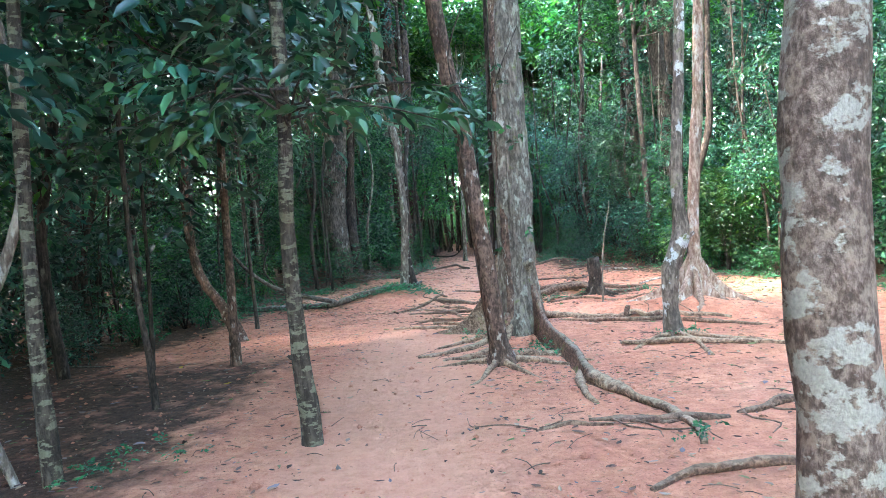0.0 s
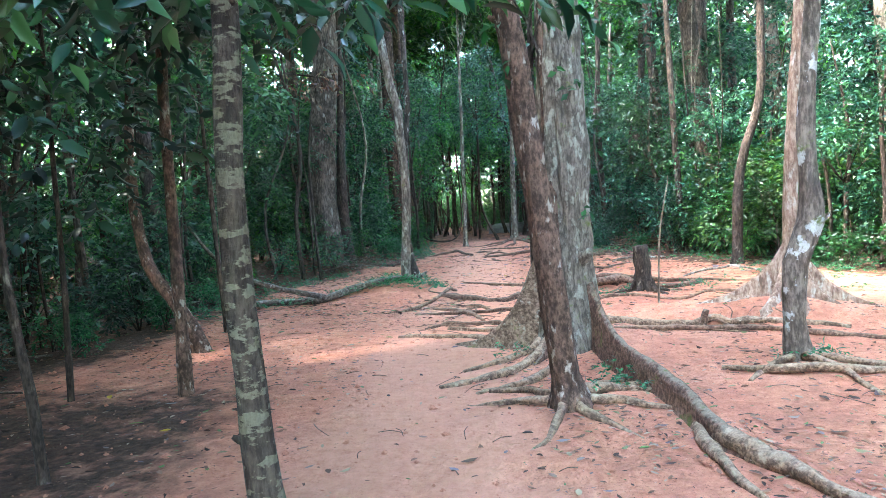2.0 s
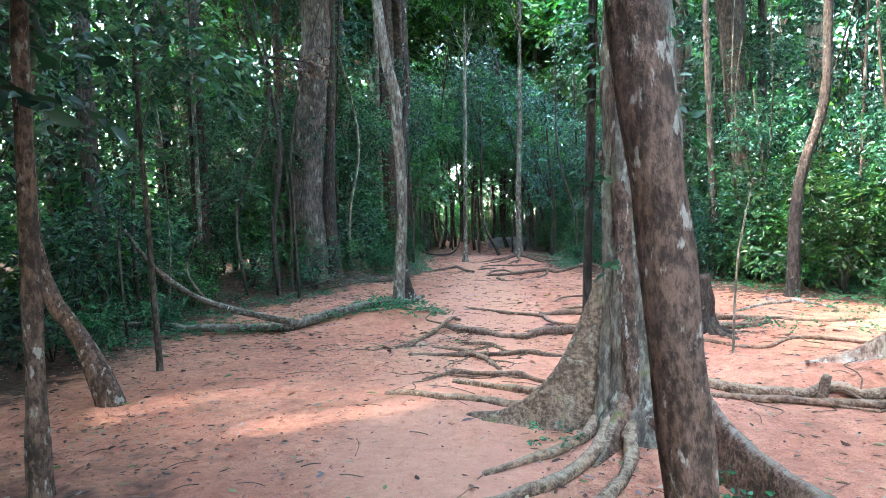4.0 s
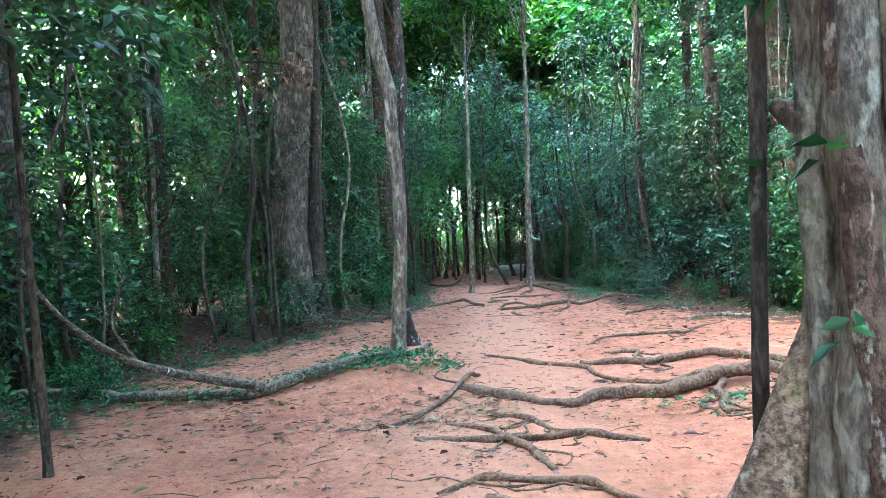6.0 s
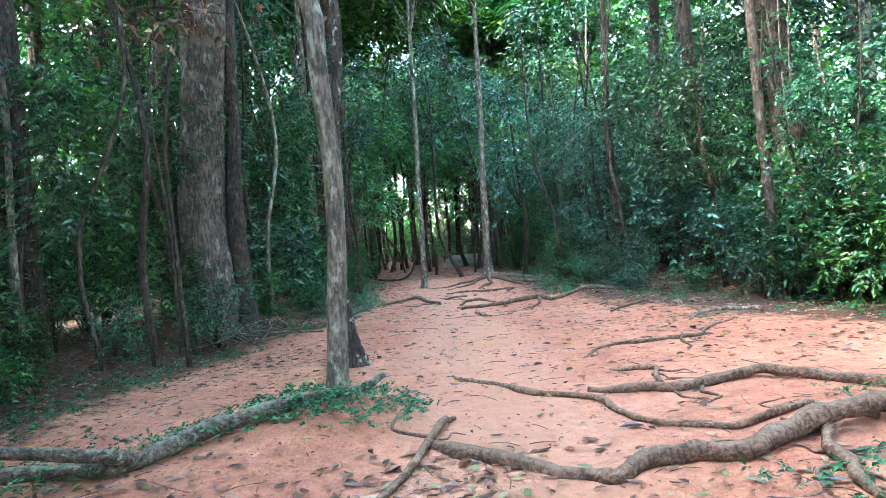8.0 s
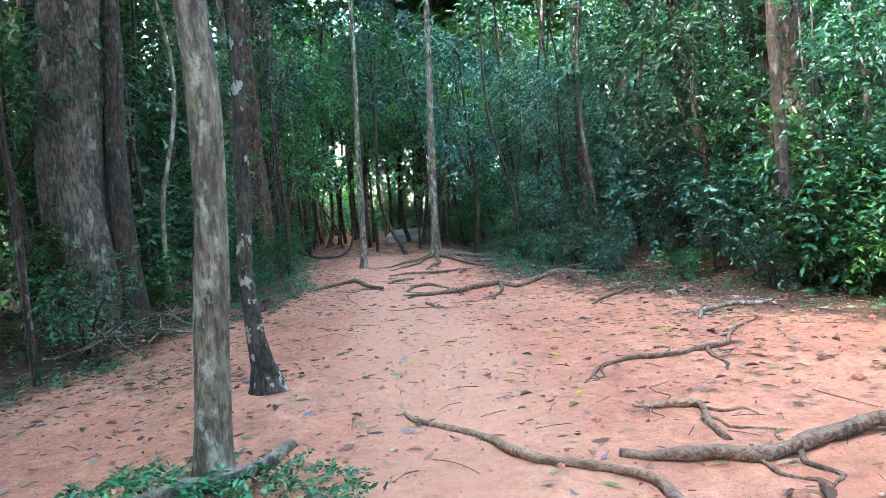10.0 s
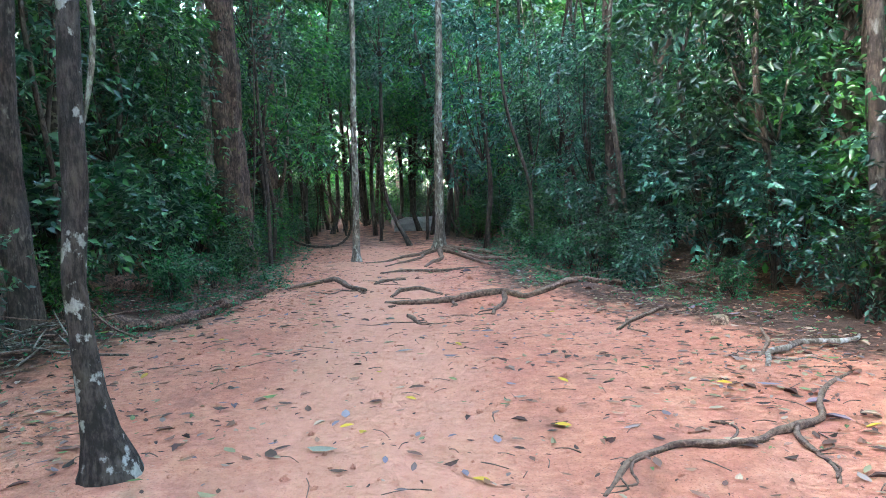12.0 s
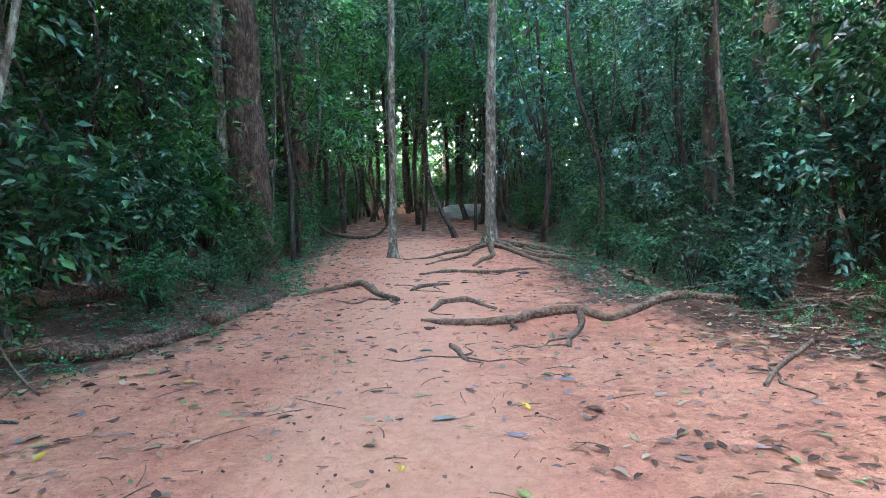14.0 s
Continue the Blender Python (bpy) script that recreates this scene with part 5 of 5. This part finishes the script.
for x, y in places:
    if any((x - gx) ** 2 + (y - gy) ** 2 < gr * gr for gx, gy, gr in SUN_GAPS):
        continue
    k = int(g.integers(0, 3))
    m = Matrix.Translation(on(x, y)) @ Matrix.Rotation(g.uniform(0, 6.28), 4, "Z")
    if k in used_t:
        c = copy_thing(TALL[k], m)
    else:
        used_t.add(k)
        c = TALL[k]
        c.matrix_basis = m
    s = g.uniform(.8, 1.25) if x < 6 or not 10 < y < 27 else g.uniform(1.2, 1.5)      # broad unseen crowns over the path, to keep sun off the right side
    c.scale = (s, s, s)

# ---- bare stems and creepers in the undergrowth ----
g = np.random.default_rng(77)
for side, table in ((-1, LEFT), (1, RIGHT)):
    for _ in range(46):
        y = g.uniform(9, 48)
        x = edge_at(table, y) + side * abs(g.normal(.9, 1.6))
        if abs(x + 2.6) < .9 and 22 < y < 28:
            continue
        h, rr = g.uniform(6.0, 9.5), g.uniform(.014, .05)
        a = g.normal(0, .28, 6)
        e = thing("thin_stem", on(x, y), "thin bare forest stem rising through the undergrowth", "stem", "thin stems")
        part("stem", mesh_of("stem", *tube([(0, 0, -.08, rr * 1.3), (a[0] * .4, a[1] * .4, h * .2, rr), (a[2], a[3], h * .5, rr * .85), (a[4] * 1.5, a[5] * 1.5, h, rr * .5)], .35, 7, .1, 3), (BARK_DARK, BARK_FAR, BARK_GREY)[int(g.integers(0, 3))]), e)

# ---- far woods all round ----
g = np.random.default_rng(5)
n = 30000
a = g.uniform(0, 2 * math.pi, n)
rad = g.uniform(20, 47, n)
o = np.stack([np.sin(a) * rad, 20 + np.cos(a) * rad * 1.15, g.uniform(0, 1, n) ** 1.25 * 14], axis=1)
keep = ~((np.abs(o[:, 0]) < 9) & (o[:, 1] < 57)) & (np.abs(o[:, 0]) < 60) & ~((np.abs(o[:, 0] + 1.3) < 1.0) & (o[:, 1] > 40) & (o[:, 2] < 2.2) & (o[:, 1] < 62))
w = sphere_dirs(g, n)
tagged(new("far_woods", mesh_of("far_woods", *sprays(g, o[keep], w[keep], 6, .68, .36, .5), LEAF_CANOPY)), "distant wall of forest foliage", "foliage", kind="stuff")

# ---- ground cover ----
def flat_leaves(g, pts, size):
    n = len(pts)
    a = g.uniform(0, 2 * math.pi, n)
    L = size * np.clip(g.lognormal(-.85, .62, n), .12, .95)
    V = np.zeros((n, 6, 3))
    for i, (x, y) in enumerate(pts):
        if y < 12.5:
            L[i] *= .64
        c, s = math.cos(a[i]), math.sin(a[i])
        w = L[i] * g.uniform(.13, .25)
        z = ground_z(x, y) + .010
        tilt = abs(g.normal(0, .09))
        curl = abs(g.normal(0, .09))
        bend = g.normal(0, .06)
        for k, (u, v, h) in enumerate(((-.5, 0, tilt), (-.18, .92, curl), (.2, .8, curl), (.5, bend, tilt * .6), (.18, -.8, curl), (-.2, -.95, curl))):
            V[i, k] = (x + c * u * L[i] - s * v * w, y + s * u * L[i] + c * v * w, z + h * L[i])
    b = np.arange(n)[:, None] * 6
    return V.reshape(-1, 3), np.concatenate([b + np.array([q]) for q in ([0, 3, 1], [1, 3, 2], [0, 4, 3], [0, 5, 4])], axis=1).reshape(-1, 3)


g = np.random.default_rng(21)
pts = []
while len(pts) < 40000:
    y = g.uniform(2.5, 36)
    x = g.uniform(-7, 8)
    d = max(edge_at(LEFT, y) - x, x - edge_at(RIGHT, y))
    p_keep = .30 + .70 * smooth01((d + (1.9 if y > 15 else 1.4)) / 1.7)
    if abs(x - np.interp(y, *PATH)) < .55:
        p_keep *= .5
    if noise.noise(Vector((x * 1.1, y * 1.1, 7))) < -.05 and d < -.5:
        p_keep *= .35
    if g.uniform() < p_keep:
        pts.append((x, y))
for hx, hy, hr, hn in ((.75, 6.5, .8, 420), (.55, 8.4, .6, 200), (1.6, 6.2, .7, 160), (-.6, 11.8, .9, 320), (-.7, 13.2, .8, 320), (2.4, 12.6, 1.0, 260), (2.3, 8.1, .7, 200), (3.4, 10.0, .9, 240), (-2.9, 13.6, 1.2, 420), (-1.6, 12.6, 1.0, 240), (2.6, 13.4, .9, 220), (-2.6, 18.4, 1.0, 420), (-3.0, 9.3, 1.2, 420), (3.6, 18.6, 1.2, 420), (3.4, 21.6, .9, 420)):
    pts += [(hx + g.normal(0, hr * .5), hy + g.normal(0, hr * .5)) for _ in range(hn)]
for _ in range(3000):      # denser litter under the closing canopy
    y = g.uniform(15.5, 27)
    x = g.uniform(-2.6, 4.2)
    if g.uniform() < .1 + .9 * smooth01((abs(x - np.interp(y, [15, 22, 30], [0, .2, .5])) - .5) / 1.4):
        pts.append((x, y))
big_leaves = flat_leaves(g, [(g.uniform(-4.6, 5.2), g.uniform(4, 27)) for _ in range(900)], .2)
tagged(new("curled_leaves", mesh_of("curled_leaves", *big_leaves, dry_leaf_mat("curled_leaf", [(0.0, (0.05, 0.028, 0.022)), (0.4, (0.14, 0.075, 0.05)), (0.6, (0.16, 0.125, 0.15)), (0.8, (0.22, 0.18, 0.20)), (0.93, (0.17, 0.20, 0.06))]), False)), "larger curled fallen leaves, brown and grey-violet", "leaves", kind="stuff")
pts += [(x, y) for x, y in zip(g.uniform(-4.6, 4.2, 6000), g.uniform(3, 13, 6000)) if abs(x - np.interp(y, *PATH)) > .4 + .4 * g.uniform()]
tagged(new("leaf_litter", mesh_of("leaf_litter", *flat_leaves(g, pts, .128), DRY, False)), "scattered dry brown leaves on clay", "leaves", kind="stuff")


def crumbs(g, n):
    """Small clods of clay, eight faces each."""
    V, F = np.zeros((n, 6, 3)), []
    for i in range(n):
        y, x = g.uniform(3, 27), g.uniform(-5, 5.5)
        r0 = .016 * g.lognormal(-.4, .5)
        z = ground_z(x, y) + r0 * .3
        a = g.uniform(0, 6.28)
        c, sn = math.cos(a) * r0, math.sin(a) * r0
        k = g.uniform(.6, 1.4, 6)
        V[i] = [(x + c * k[0], y + sn * k[0], z), (x - sn * k[1], y + c * k[1], z), (x - c * k[2], y - sn * k[2], z), (x + sn * k[3], y - c * k[3], z), (x, y, z + r0 * .7 * k[4]), (x, y, z - r0)]
    b = np.arange(n)[:, None] * 6
    F = np.concatenate([b + np.array([q]) for q in ([0, 1, 4], [1, 2, 4], [2, 3, 4], [3, 0, 4], [1, 0, 5], [2, 1, 5], [3, 2, 5], [0, 3, 5])], axis=1).reshape(-1, 3)
    return V.reshape(-1, 3), F


tagged(new("clay_crumbs", mesh_of("clay_crumbs", *crumbs(g, 5000), CLAY)), "small clods of red clay", "clods", kind="stuff")


def twig_bits(g, n):
    parts = []
    for _ in range(n):
        y = g.uniform(3, 33)
        x = g.uniform(-5, 6)
        a, L, r = g.uniform(0, 6.28), .3 * g.lognormal(-.7, .5), g.uniform(.0015, .0045)
        z = ground_z(x, y) + .012
        parts.append(tube([(x, y, z, r), (x + math.cos(a) * L * .5, y + math.sin(a) * L * .5, z + .01, r), (x + math.cos(a + .12) * L, y + math.sin(a + .12) * L, z, r * .6)], .2, 4, 0))
    return join(*parts)


tagged(new("twig_litter", mesh_of("twig_litter", *twig_bits(g, 1300), ROOT_DARK)), "small dry twigs strewn over clay", "twigs", kind="stuff")

YL = [(-2.66, 7.25), (-3.6, 8.3), (.17, 8.55), (2.15, 16.2), (3.0, 17.2), (.55, 16.9), (.95, 16.3), (-.05, 17.8), (.3, 18.4), (-.15, 17.95), (-4.0, 15.1), (-.35, 16.1), (2.6, 18.2), (1.2, 17.6), (-1.9, 19.6), (.9, 20.1), (1.5, 18.6), (2.2, 21.4), (-1.5, 21.0), (.1, 19.2)]
base = None
for x, y in YL:
    if base is None:
        bm = bmesh.new()
        outline = [(-.5, 0), (-.3, .17), (0, .24), (.3, .15), (.5, 0), (.3, -.15), (0, -.24), (-.3, -.17)]
        vs = [bm.verts.new((u * .11, v * .10, .012 * abs(v) * 4 + .02 * u * u)) for u, v in outline]
        c0 = bm.verts.new((0, 0, 0))
        for i in range(8):
            bm.faces.new((vs[i], vs[(i + 1) % 8], c0))
        me = bpy.data.meshes.new("yellow_leaf")
        bm.to_mesh(me)
        bm.free()
        me.materials.append(YELLOW)
        base = tagged(new("yellow_leaf", me), "fallen yellow leaf on red clay", "leaf", "yellow leaves")
        c = base
    else:
        c = copy_thing(base, Matrix())
    c.matrix_basis = pose(*on(x, y, .014), g.uniform(-12, 12), g.uniform(-12, 12), g.uniform(0, 360))

# low green plants: round the fallen branch, at trunk feet and on the banks
g = np.random.default_rng(31)
o, w = [], []


def tuft(x, y, r, n):
    for _ in range(n):
        a, d = g.uniform(0, 6.28), r * math.sqrt(g.uniform())
        px, py = x + math.cos(a) * d, y + math.sin(a) * d
        o.append((px, py, ground_z(px, py) + g.uniform(.02, .1)))
        w.append((g.normal(0, 1), g.normal(0, 1), g.uniform(.1, .9)))


for x, y, r, n in ((-1.5, 14.5, .5, 130), (-2.0, 14.6, .5, 110), (-1.1, 14.4, .4, 80), (-2.6, 14.5, .4, 60), (-3.4, 14.2, .6, 60), (-4.3, 14.3, .7, 90), (-5.2, 14.5, .8, 90), (-.9, 14.9, .3, 40), (.6, 7.35, .3, 16), (.85, 7.75, .2, 14), (.75, 8.1, .15, 9), (.0, 8.9, .2, 10), (2.4, 8.0, .3, 25), (1.35, 12.4, .2, 14), (1.9, 12.6, .3, 20), (3.2, 12.8, .5, 30), (4.6, 12.4, .8, 60), (5.4, 14.6, 1.0, 90), (1.0, 12.6, .12, 7), (1.65, 12.55, .15, 9), (2.3, 13.9, .2, 12), (1.45, 4.5, .15, 10), (-2.6, 4.5, .4, 22), (-2.2, 4.9, .2, 9), (2.9, 29, .8, 60), (3.4, 27, .9, 90), (3.5, 24.6, .7, 90), (.3, 9.9, .2, 15)):
    tuft(x, y, r, n)
for table, side in ((LEFT, -1), (RIGHT, 1)):
    for _ in range(520):
        y = g.uniform(9, 34) if side > 0 else g.uniform(13, 34)
        tuft(edge_at(table, y) + side * (g.uniform(-.5, 1.3)), y, .22, 4)
tagged(new("low_plants", mesh_of("low_plants", *sprays(g, o, w, 7, .042, .2, .5), LEAF_LOW)), "low green seedlings and creeping plants", "plants", kind="stuff")
